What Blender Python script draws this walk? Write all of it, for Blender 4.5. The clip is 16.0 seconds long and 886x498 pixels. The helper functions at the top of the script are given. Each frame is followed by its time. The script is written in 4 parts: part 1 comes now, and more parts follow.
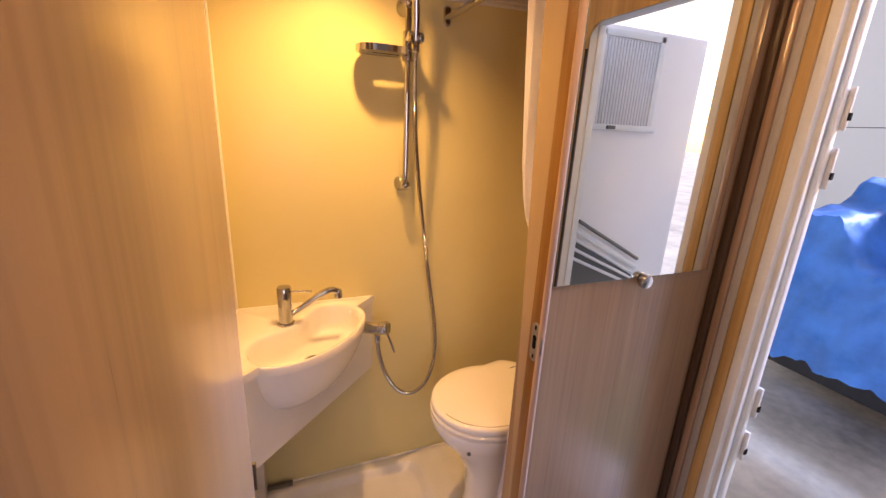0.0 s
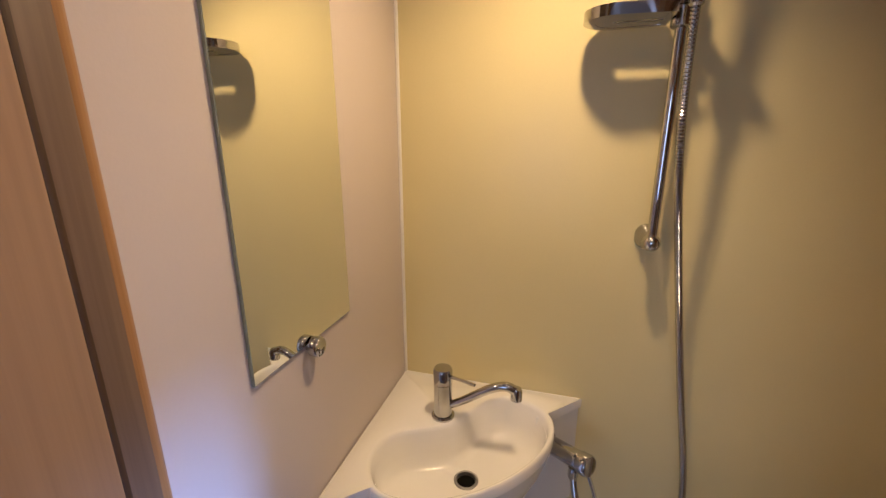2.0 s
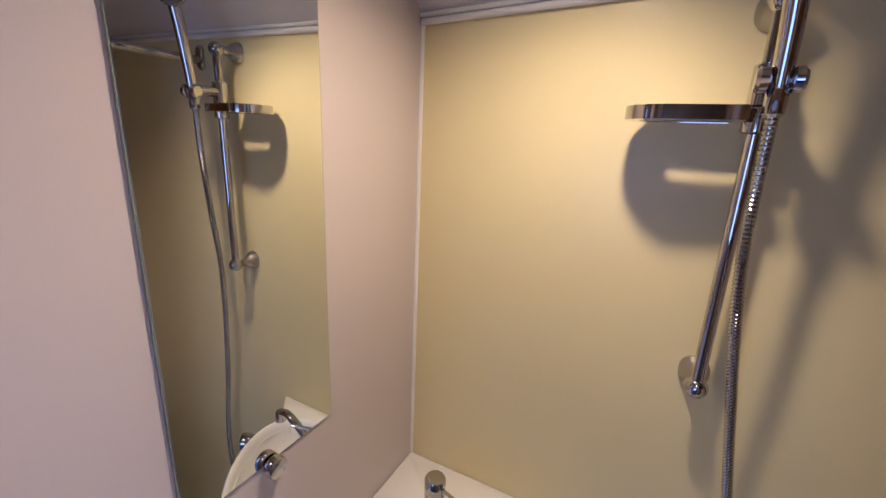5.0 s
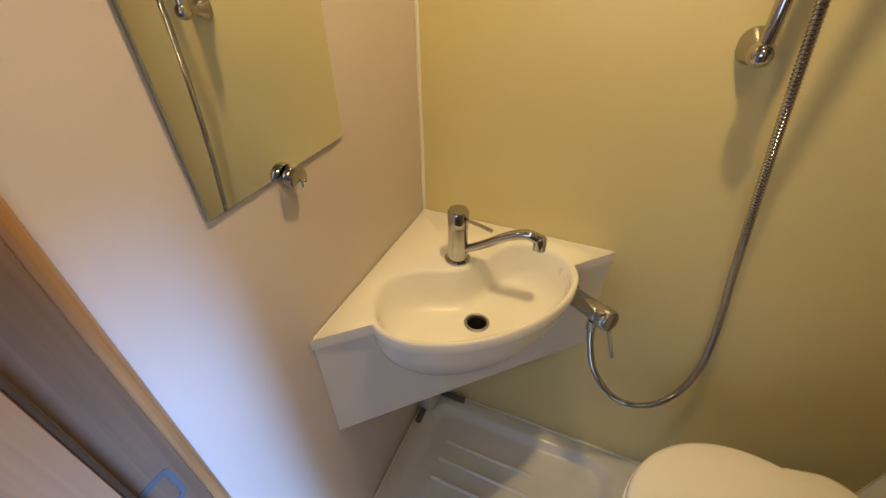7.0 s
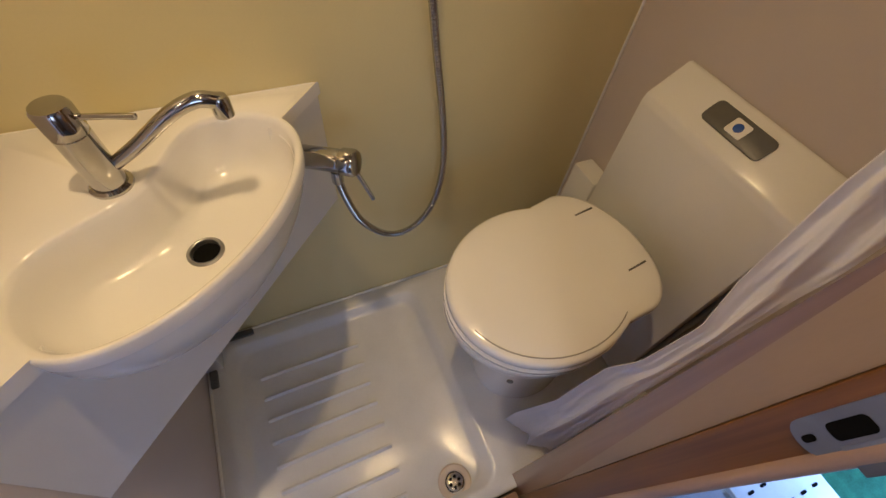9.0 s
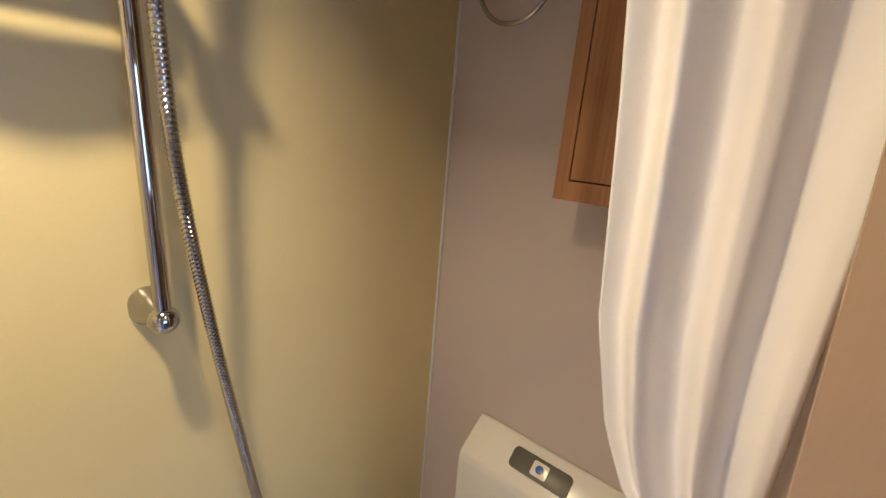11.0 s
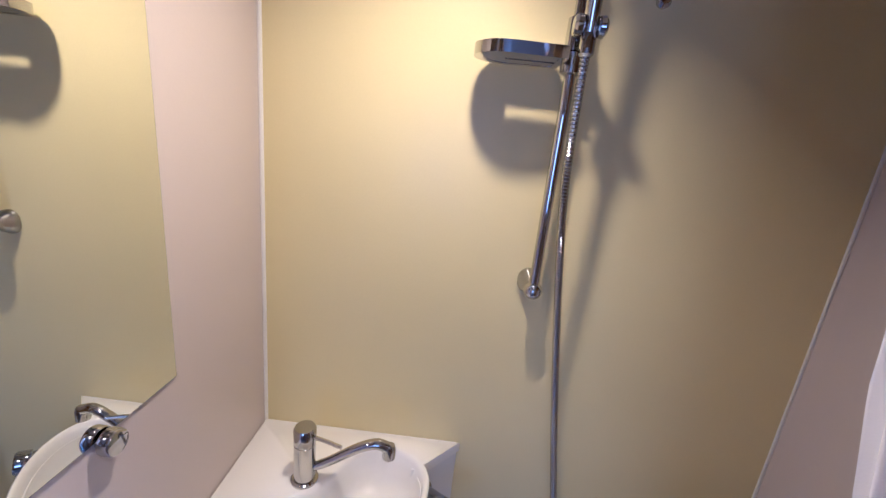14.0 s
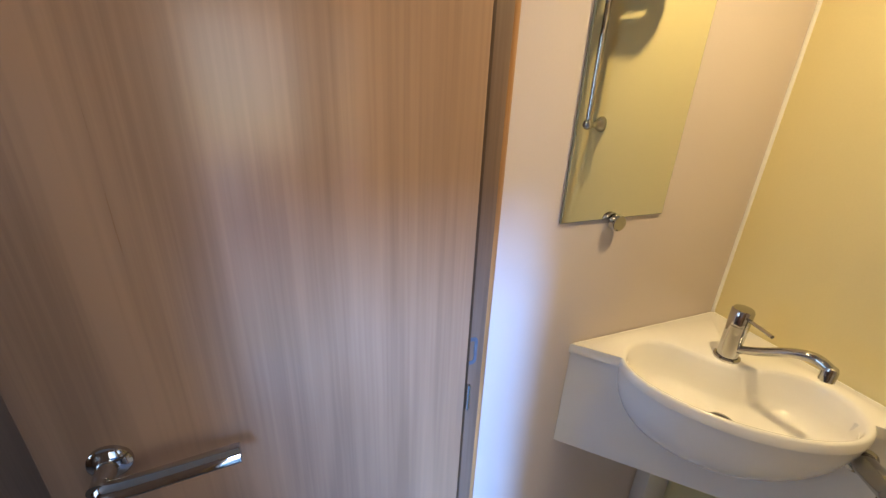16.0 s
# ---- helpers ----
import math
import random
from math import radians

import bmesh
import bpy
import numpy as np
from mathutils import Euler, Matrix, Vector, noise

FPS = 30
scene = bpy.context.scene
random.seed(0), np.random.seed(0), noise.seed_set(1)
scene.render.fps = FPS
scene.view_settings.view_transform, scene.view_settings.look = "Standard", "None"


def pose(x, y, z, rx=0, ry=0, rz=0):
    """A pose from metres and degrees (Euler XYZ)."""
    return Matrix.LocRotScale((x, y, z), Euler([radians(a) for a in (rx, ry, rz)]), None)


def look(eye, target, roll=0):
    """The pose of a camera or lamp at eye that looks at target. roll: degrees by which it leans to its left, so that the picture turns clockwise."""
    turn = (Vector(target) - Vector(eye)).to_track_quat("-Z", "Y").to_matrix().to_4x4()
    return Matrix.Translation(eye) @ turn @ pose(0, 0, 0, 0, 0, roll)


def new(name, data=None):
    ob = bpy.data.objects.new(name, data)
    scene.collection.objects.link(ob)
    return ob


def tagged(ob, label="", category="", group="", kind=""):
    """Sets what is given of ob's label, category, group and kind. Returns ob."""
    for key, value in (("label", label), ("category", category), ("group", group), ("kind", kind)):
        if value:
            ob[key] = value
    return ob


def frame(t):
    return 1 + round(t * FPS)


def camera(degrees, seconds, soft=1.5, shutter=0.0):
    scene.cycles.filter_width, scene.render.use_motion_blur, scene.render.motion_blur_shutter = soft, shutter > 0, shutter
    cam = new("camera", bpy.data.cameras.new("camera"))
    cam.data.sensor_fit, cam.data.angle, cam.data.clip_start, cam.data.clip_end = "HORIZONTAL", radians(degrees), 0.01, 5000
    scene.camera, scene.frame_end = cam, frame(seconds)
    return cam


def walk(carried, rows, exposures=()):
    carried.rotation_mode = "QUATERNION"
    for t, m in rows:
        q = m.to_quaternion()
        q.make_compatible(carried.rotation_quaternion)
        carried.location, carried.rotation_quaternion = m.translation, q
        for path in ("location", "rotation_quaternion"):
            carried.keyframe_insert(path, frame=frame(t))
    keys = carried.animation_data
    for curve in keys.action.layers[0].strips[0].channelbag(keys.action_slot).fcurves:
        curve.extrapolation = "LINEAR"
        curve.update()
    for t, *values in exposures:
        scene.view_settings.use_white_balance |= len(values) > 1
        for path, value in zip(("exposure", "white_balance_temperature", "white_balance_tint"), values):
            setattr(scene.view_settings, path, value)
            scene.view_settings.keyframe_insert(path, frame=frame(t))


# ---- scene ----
cam = camera(94.3, 16.0)
EXPOSURES = [
    (0, 1.08, 9700, 33.0), (0.5, 0.86, 6600, 24.0), (1, 0.72, 6350, 22.0), (1.5, 0.32, 6700, 18.0), (2, 0.36, 5600, 21.0), (2.5, 0.52, 5250, 24.0), (3, 0.55, 5350, 27.0),
    (3.2, 0.53, 5150, 27.0), (5.5, 0.32, 4600, 25.8), (6.5, 0.36, 6500, 7.7), (7, 0.48, 6350, 4.4), (7.5, 0.51, 6350, 7.5), (8.5, 0.63, 6300, 12.2), (9, 0.36, 5800, 13.8),
    (9.5, 0.02, 5750, 18.2), (10, 0.53, 5600, 9.7), (12.5, 1.02, 4500, 22.0), (13.5, 0.73, 4350, 29.0), (14, 0.72, 4250, 26.0), (14.5, 0.76, 4450, 23.5), (15, 0.66, 5700, 9.3),
    (15.5, 0.5, 6950, 6.2), (16, 0.81, 5800, 5.1),
]
PATH = [
    (0, (0.156, -1.382, 1.418), (0.879, 0.395, 0.852), 2.8),
    (0.5, (0.159, -1.371, 1.443), (0.741, 0.419, 0.766), 3.6),
    (1, (0.304, -1.252, 1.388), (0.526, 0.62, 0.718), 2.8),
    (1.5, (0.394, -1.048, 1.404), (0.141, 0.836, 0.783), 1.1),
    (2, (0.374, -0.918, 1.431), (-0.166, 0.932, 0.898), -0.1),
    (2.5, (0.373, -0.865, 1.492), (-0.206, 0.987, 1.009), 0.6),
    (3, (0.434, -0.812, 1.577), (-0.337, 1.007, 1.262), 0.8),
    (3.2, (0.45, -0.792, 1.608), (-0.36, 1.018, 1.348), 1.2),
    (5.3, (0.449, -0.744, 1.57), (-0.429, 0.946, 0.958), 2.0),
    (5.5, (0.452, -0.748, 1.539), (-0.408, 0.924, 0.858), 1.7),
    (6, (0.436, -0.76, 1.478), (-0.361, 0.857, 0.613), 1.7),
    (6.5, (0.401, -0.76, 1.415), (-0.331, 0.775, 0.363), 0.9),
    (7, (0.388, -0.778, 1.363), (-0.241, 0.673, 0.139), -0.5),
    (7.5, (0.401, -0.791, 1.313), (-0.073, 0.568, -0.076), -2.3),
    (8, (0.384, -0.793, 1.255), (0.164, 0.486, -0.266), -2.2),
    (8.5, (0.375, -0.722, 1.229), (0.45, 0.418, -0.413), -0.4),
    (9, (0.368, -0.657, 1.242), (0.938, 0.35, -0.389), 7.6),
    (9.5, (0.387, -0.637, 1.287), (1.367, 0.38, -0.129), 8.6),
    (10, (0.411, -0.613, 1.352), (1.636, 0.457, 0.188), 7.6),
    (10.2, (0.419, -0.605, 1.378), (1.72, 0.501, 0.337), 7.2),
    (12.3, (0.376, -0.591, 1.545), (1.9, 0.704, 1.498), 2.4),
    (12.5, (0.38, -0.589, 1.543), (1.864, 0.751, 1.5), 2.4),
    (13, (0.364, -0.631, 1.533), (1.486, 1.017, 1.371), 2.9),
    (13.5, (0.366, -0.694, 1.482), (0.852, 1.221, 1.172), 5.6),
    (14, (0.39, -0.793, 1.495), (0.338, 1.132, 0.955), 6.0),
    (14.5, (0.405, -0.848, 1.433), (-0.045, 0.977, 0.748), 6.4),
    (15, (0.423, -0.883, 1.348), (-0.414, 0.749, 0.549), 7.0),
    (15.5, (0.527, -0.93, 1.335), (-0.798, 0.284, 0.458), 5.2),
    (16, (0.604, -1.015, 1.367), (-1.1, -0.326, 0.578), 2.4),
]
walk(cam, [(t, look(eye, target, roll)) for t, eye, target, roll in PATH], EXPOSURES)

# ---- world and lights ----
world = bpy.data.worlds.new("sky")
scene.world = world
world.use_nodes = True
wn = world.node_tree.nodes
sky = wn.new("ShaderNodeTexSky")
sky.sky_type, sky.sun_disc = "NISHITA", False
sky.sun_elevation, sky.sun_rotation = radians(29), radians(104)
world.node_tree.links.new(sky.outputs[0], wn["Background"].inputs[0])
wn["Background"].inputs[1].default_value = 0.15

sun_data = bpy.data.lights.new("sun", "SUN")
sun_data.energy, sun_data.angle, sun_data.color = 4.6, radians(10), (0.22, 0.46, 1.0)
sun = new("sun", sun_data)
sun.matrix_basis = look((8.0, -2.62, 5.05), (0.0, -0.62, 0.45))

LAMP = (0.375, -0.31, 1.935)
bulb = bpy.data.lights.new("downlight_bulb", "SPOT")
bulb.energy, bulb.color, bulb.shadow_soft_size = 17.5, (1.0, 0.67, 0.29), 0.02
bulb.spot_size, bulb.spot_blend = radians(142), 1.0
bulb_ob = new("downlight_bulb", bulb)
bulb_ob.matrix_basis = look(LAMP, (LAMP[0] - 0.12, LAMP[1] + 0.03, LAMP[2] - 1.0))

# a ceiling lamp and a window of the saloon behind the camera
SALOON = (0.52, -1.00, 1.945)
glow = bpy.data.lights.new("saloon_bulb", "POINT")
glow.energy, glow.color, glow.shadow_soft_size = 1.7, (1.0, 0.67, 0.28), 0.045
glow_ob = new("saloon_bulb", glow)
glow_ob.location = SALOON
pane = bpy.data.lights.new("window_daylight", "AREA")
pane.shape, pane.size, pane.size_y, pane.energy, pane.color = "RECTANGLE", 1.1, 0.85, 5.0, (0.60, 0.74, 1.0)
pane_ob = new("window_daylight", pane)
pane_ob.matrix_basis = look((-0.05, -3.21, 1.325), (-0.05, 0, 1.30))


# ---- materials ----
def material(name, color, rough=0.5, metal=0.0, vary=0.08, scale=6.0, bump=0.05, fine=120.0, stretch=(1, 1, 1), coat=0.0, spec=0.5, depth=0.002):
    """A surface with variation at a broad and a fine scale."""
    m = bpy.data.materials.new(name)
    m.use_nodes = True
    n, l = m.node_tree.nodes, m.node_tree.links
    b = n["Principled BSDF"]
    b.inputs["Metallic"].default_value = metal
    b.inputs["Coat Weight"].default_value = coat
    b.inputs["Specular IOR Level"].default_value = spec
    co, mp = n.new("ShaderNodeTexCoord"), n.new("ShaderNodeMapping")
    mp.inputs["Scale"].default_value = stretch
    l.new(co.outputs["Object"], mp.inputs[0])
    broad, small = n.new("ShaderNodeTexNoise"), n.new("ShaderNodeTexNoise")
    broad.inputs["Scale"].default_value, broad.inputs["Detail"].default_value = scale, 4
    small.inputs["Scale"].default_value, small.inputs["Detail"].default_value = fine, 3
    for t in (broad, small):
        l.new(mp.outputs[0], t.inputs["Vector"])
    add = n.new("ShaderNodeMath")
    add.operation = "MULTIPLY_ADD"
    l.new(small.outputs[0], add.inputs[0])
    add.inputs[1].default_value = 0.35
    l.new(broad.outputs[0], add.inputs[2])
    ramp = n.new("ShaderNodeValToRGB")
    ramp.color_ramp.elements[0].position, ramp.color_ramp.elements[1].position = 0.4, 0.95
    ramp.color_ramp.elements[0].color = (*[c * (1 - vary) for c in color], 1)
    ramp.color_ramp.elements[1].color = (*[min(1, c * (1 + vary)) for c in color], 1)
    l.new(add.outputs[0], ramp.inputs[0])
    l.new(ramp.outputs[0], b.inputs["Base Color"])
    rr = n.new("ShaderNodeMapRange")
    rr.inputs[3].default_value, rr.inputs[4].default_value = max(0, rough - 0.06), min(1, rough + 0.06)
    l.new(broad.outputs[0], rr.inputs[0])
    l.new(rr.outputs[0], b.inputs["Roughness"])
    if bump:
        bp = n.new("ShaderNodeBump")
        bp.inputs["Strength"].default_value, bp.inputs["Distance"].default_value = bump, depth
        l.new(small.outputs[0], bp.inputs["Height"])
        l.new(bp.outputs[0], b.inputs["Normal"])
    return m


def wood(name, dark, light, rough=0.4, scale=1.0, coat=0.0):
    """Laminate with upright grain: long streaks, cathedral figure and fine pores."""
    m = bpy.data.materials.new(name)
    m.use_nodes = True
    n, l = m.node_tree.nodes, m.node_tree.links
    b = n["Principled BSDF"]
    b.inputs["Coat Weight"].default_value = coat
    b.inputs["Coat Roughness"].default_value = 0.2
    co = n.new("ShaderNodeTexCoord")
    mp, mp2, mp3 = (n.new("ShaderNodeMapping") for _ in range(3))
    mp.inputs["Scale"].default_value = (7 * scale, 7 * scale, 0.5 * scale)
    mp2.inputs["Scale"].default_value = (170 * scale, 170 * scale, 3.0 * scale)
    mp3.inputs["Scale"].default_value = (28 * scale, 28 * scale, 0.8 * scale)
    for q in (mp, mp2, mp3):
        l.new(co.outputs["Object"], q.inputs[0])
    a, p, s = (n.new("ShaderNodeTexNoise") for _ in range(3))
    a.inputs["Scale"].default_value, a.inputs["Detail"].default_value, a.inputs["Distortion"].default_value = 1.0, 3, 1.2
    p.inputs["Scale"].default_value, p.inputs["Detail"].default_value = 1.0, 4
    s.inputs["Scale"].default_value, s.inputs["Detail"].default_value, s.inputs["Distortion"].default_value = 1.0, 3, 0.6
    l.new(mp.outputs[0], a.inputs["Vector"])
    l.new(mp2.outputs[0], p.inputs["Vector"])
    l.new(mp3.outputs[0], s.inputs["Vector"])
    m1, m2 = n.new("ShaderNodeMath"), n.new("ShaderNodeMath")
    m1.operation = m2.operation = "MULTIPLY_ADD"
    l.new(p.outputs[0], m1.inputs[0])
    m1.inputs[1].default_value = 0.45
    l.new(a.outputs[0], m1.inputs[2])
    l.new(s.outputs[0], m2.inputs[0])
    m2.inputs[1].default_value = 0.3
    l.new(m1.outputs[0], m2.inputs[2])
    ramp = n.new("ShaderNodeValToRGB")
    ramp.color_ramp.elements[0].position, ramp.color_ramp.elements[1].position = 0.72, 1.0
    ramp.color_ramp.elements[0].color, ramp.color_ramp.elements[1].color = (*dark, 1), (*light, 1)
    l.new(m2.outputs[0], ramp.inputs[0])
    l.new(ramp.outputs[0], b.inputs["Base Color"])
    rr = n.new("ShaderNodeMapRange")
    rr.inputs[3].default_value, rr.inputs[4].default_value = rough - 0.07, rough + 0.1
    l.new(p.outputs[0], rr.inputs[0])
    l.new(rr.outputs[0], b.inputs["Roughness"])
    bp = n.new("ShaderNodeBump")
    bp.inputs["Strength"].default_value, bp.inputs["Distance"].default_value = 0.04, 0.001
    l.new(p.outputs[0], bp.inputs["Height"])
    l.new(bp.outputs[0], b.inputs["Normal"])
    return m


WALL = material("wall_laminate", (0.60, 0.535, 0.515), 0.30, vary=0.03, scale=2.5, bump=0.05, fine=260, spec=0.45)
CREAM_WALL = material("cream_wall_laminate", (0.74, 0.65, 0.35), 0.30, vary=0.04, scale=2.5, bump=0.05, fine=260, spec=0.45)
CEIL = material("ceiling_board", (0.72, 0.69, 0.66), 0.55, vary=0.03, scale=3, bump=0.06, fine=300)
TRIM = material("white_trim", (0.80, 0.79, 0.76), 0.4, vary=0.03, scale=12, bump=0.02)
SEAL = material("sealant", (0.86, 0.85, 0.82), 0.35, vary=0.03, scale=10, bump=0.0)
PLASTIC = material("white_abs_plastic", (0.91, 0.90, 0.88), 0.16, vary=0.02, scale=5, bump=0.01, fine=400, coat=0.3)
APRON = material("white_gelcoat", (0.83, 0.83, 0.83), 0.22, vary=0.025, scale=7, bump=0.02, fine=300)
TRAY = material("tray_acrylic", (0.79, 0.80, 0.81), 0.2, vary=0.06, scale=9, bump=0.03, fine=180, coat=0.2)
BEIGE = material("beige_plastic", (0.70, 0.60, 0.50), 0.35, vary=0.04, scale=20, bump=0.02)
CHROME = material("chrome", (0.50, 0.495, 0.49), 0.06, metal=1.0, vary=0.04, scale=30, bump=0.0)
SATIN = material("satin_steel", (0.42, 0.415, 0.41), 0.2, metal=1.0, vary=0.06, scale=25, bump=0.04)
GREY_STEEL = material("dull_grey_steel", (0.30, 0.305, 0.32), 0.38, metal=0.7, vary=0.1, scale=25, bump=0.05)
DARK = material("dark_hole", (0.008, 0.008, 0.008), 0.9, vary=0.2, scale=30, bump=0, spec=0.05)
RUBBER = material("black_rubber", (0.03, 0.028, 0.026), 0.7, vary=0.2, scale=30, bump=0.1)
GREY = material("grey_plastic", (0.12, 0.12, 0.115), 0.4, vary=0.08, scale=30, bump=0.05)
BLUE_BUTTON = material("blue_button", (0.03, 0.10, 0.42), 0.3, vary=0.05, scale=60, bump=0)
TAPE = material("blue_tape", (0.085, 0.105, 0.145), 0.6, vary=0.12, scale=60, bump=0.15, fine=300)
CLOTH = material("curtain_cloth", (0.90, 0.905, 0.97), 0.75, vary=0.03, scale=8, bump=0.12, fine=700)
nt = CLOTH.node_tree
through_light, mixed = nt.nodes.new("ShaderNodeBsdfTranslucent"), nt.nodes.new("ShaderNodeMixShader")
through_light.inputs[0].default_value = (0.88, 0.87, 0.88, 1)
mixed.inputs[0].default_value = 0.10
nt.links.new(nt.nodes["Principled BSDF"].outputs[0], mixed.inputs[1])
nt.links.new(through_light.outputs[0], mixed.inputs[2])
nt.links.new(mixed.outputs[0], nt.nodes["Material Output"].inputs[0])
OAK = wood("pale_oak_laminate", (0.27, 0.17, 0.11), (0.385, 0.245, 0.158), 0.3, 0.8, 0.6)
BEAD = wood("orange_bead_wood", (0.26, 0.13, 0.05), (0.44, 0.235, 0.10), 0.3, 1.5, 0.3)
REBATE = wood("brown_rebate_wood", (0.16, 0.065, 0.015), (0.29, 0.13, 0.035), 0.35, 1.2)
UMBER = wood("grey_brown_jamb_wood", (0.12, 0.078, 0.055), (0.21, 0.14, 0.10), 0.4)
CHERRY = wood("cherry_cupboard_wood", (0.24, 0.10, 0.04), (0.40, 0.19, 0.085), 0.33, 1.2, 0.2)
BROWN = material("dark_brown_trim", (0.055, 0.028, 0.014), 0.45, vary=0.2, scale=20, bump=0.1, stretch=(8, 8, 1))
TAN = wood("tan_frame_wood", (0.42, 0.25, 0.09), (0.60, 0.38, 0.16), 0.4)
ALU = material("white_painted_aluminium", (0.74, 0.76, 0.76), 0.35, vary=0.06, scale=15, bump=0.04)
ALU_GREY = material("grey_seal_strip", (0.40, 0.37, 0.34), 0.45, metal=0.0, vary=0.1, scale=30, bump=0.05, stretch=(6, 6, 1))
FLOOR = material("grey_vinyl_floor", (0.16, 0.15, 0.15), 0.45, vary=0.2, scale=14, bump=0.1)
CONCRETE = material("hall_concrete", (0.52, 0.44, 0.345), 0.55, vary=0.5, scale=1.3, bump=0.3, fine=14)
HALLWALL = material("hall_panel_white", (0.80, 0.82, 0.84), 0.5, vary=0.03, scale=0.6, bump=0.05)
TARP = material("blue_tarpaulin", (0.008, 0.21, 0.62), 0.48, vary=0.3, scale=5, bump=0.55, fine=4.5, spec=0.4, depth=0.06)
MAT = material("green_mat", (0.05, 0.26, 0.14), 0.9, vary=0.35, scale=20, bump=0.6, fine=160)
SHELL = material("caravan_skin", (0.72, 0.73, 0.74), 0.35, vary=0.04, scale=2, bump=0.05)
PINKISH = material("door_liner", (0.86, 0.84, 0.84), 0.4, vary=0.03, scale=3, bump=0.04)

MIRROR = bpy.data.materials.new("mirror_silver")
MIRROR.use_nodes = True
MIRROR.node_tree.nodes["Principled BSDF"].inputs["Base Color"].default_value = (0.86, 0.88, 0.86, 1)
MIRROR.node_tree.nodes["Principled BSDF"].inputs["Metallic"].default_value = 1
MIRROR.node_tree.nodes["Principled BSDF"].inputs["Roughness"].default_value = 0.01
EDGE = material("polished_glass_edge", (0.26, 0.29, 0.26), 0.15, vary=0.1, scale=50, bump=0)
GLOW = bpy.data.materials.new("lamp_lens")
GLOW.use_nodes = True
GLOW.node_tree.nodes["Principled BSDF"].inputs["Emission Color"].default_value = (1.0, 0.75, 0.45, 1)
GLOW.node_tree.nodes["Principled BSDF"].inputs["Emission Strength"].default_value = 25.0


# ---- building helpers ----
PLACE = {}


def thing(name, label, category, at=(0, 0, 0), turn=0.0, group="", kind=""):
    ob = new(name)
    ob.empty_display_size = 0.05
    ob.matrix_basis = pose(*at, 0, 0, turn)
    PLACE[ob.name] = ob.matrix_basis.copy()
    return tagged(ob, label, category, group, kind)


def solid(name, bm, mat, angle=38):
    """A mesh object of its own, its origin in its middle."""
    lo = Vector([min(v.co[i] for v in bm.verts) for i in range(3)])
    hi = Vector([max(v.co[i] for v in bm.verts) for i in range(3)])
    c = (lo + hi) / 2
    bmesh.ops.translate(bm, verts=bm.verts, vec=-c)
    bmesh.ops.recalc_face_normals(bm, faces=bm.faces)
    me = bpy.data.meshes.new(name)
    bm.to_mesh(me)
    bm.free()
    me.materials.append(mat)
    for p in me.polygons:
        p.use_smooth = True
    me.set_sharp_from_angle(angle=radians(angle))
    ob = new(name, me)
    ob.matrix_basis = Matrix.Translation(c)
    PLACE[ob.name] = ob.matrix_basis.copy()
    return ob


def part(name, bm, mat, parent, label="", angle=38):
    """One mesh under a thing or under a part; its vertices are given in the thing's own space where that is turned, else in the world's."""
    up = PLACE[parent.name]
    turned = abs(up.to_euler().z) > 1e-6
    ob = solid(name, bm, mat, angle)
    ob.parent = parent
    if turned:
        PLACE[ob.name] = up @ ob.matrix_basis
        if parent.parent:
            ob.matrix_parent_inverse = parent.matrix_basis.inverted()
            PLACE[ob.name] = PLACE[parent.parent.name] @ ob.matrix_basis
    else:
        ob.matrix_parent_inverse = up.inverted()
    return tagged(ob, label)


def structure(name, bm, mat, label, category, angle=38):
    return tagged(solid(name, bm, mat, angle), label, category, "", "structure")


def box(bm, x0, x1, y0, y1, z0, z1, bevel=0.0, seg=2):
    r = bmesh.ops.create_cube(bm, size=1.0, matrix=Matrix.Translation(((x0 + x1) / 2, (y0 + y1) / 2, (z0 + z1) / 2)) @ Matrix.Diagonal((x1 - x0, y1 - y0, z1 - z0, 1)))
    if bevel:
        es = list({e for v in r["verts"] for e in v.link_edges})
        bmesh.ops.bevel(bm, geom=es, offset=bevel, segments=seg, affect="EDGES", profile=0.5)
    return bm


def nb():
    return bmesh.new()


def ring_faces(bm, a, b):
    k = len(a)
    for i in range(k):
        bm.faces.new((a[i], a[(i + 1) % k], b[(i + 1) % k], b[i]))


def loft(bm, rings, cap0=True, cap1=True):
    vs = [[bm.verts.new(p) for p in r] for r in rings]
    for a, b in zip(vs, vs[1:]):
        ring_faces(bm, a, b)
    if cap0:
        bm.faces.new(vs[0])
    if cap1:
        bm.faces.new(vs[-1])
    return bm


def lathe(bm, profile, m=Matrix(), n=28, cap0=True, cap1=True):
    """Turns a profile of (radius, height) round the z axis of m."""
    rings = [[m @ Vector((r * math.cos(2 * math.pi * i / n), r * math.sin(2 * math.pi * i / n), z)) for i in range(n)] for r, z in profile]
    return loft(bm, rings, cap0, cap1)


def aim(at, to):
    """A pose at one point whose z axis runs to another."""
    return Matrix.Translation(at) @ (Vector(to) - Vector(at)).to_track_quat("Z", "Y").to_matrix().to_4x4()


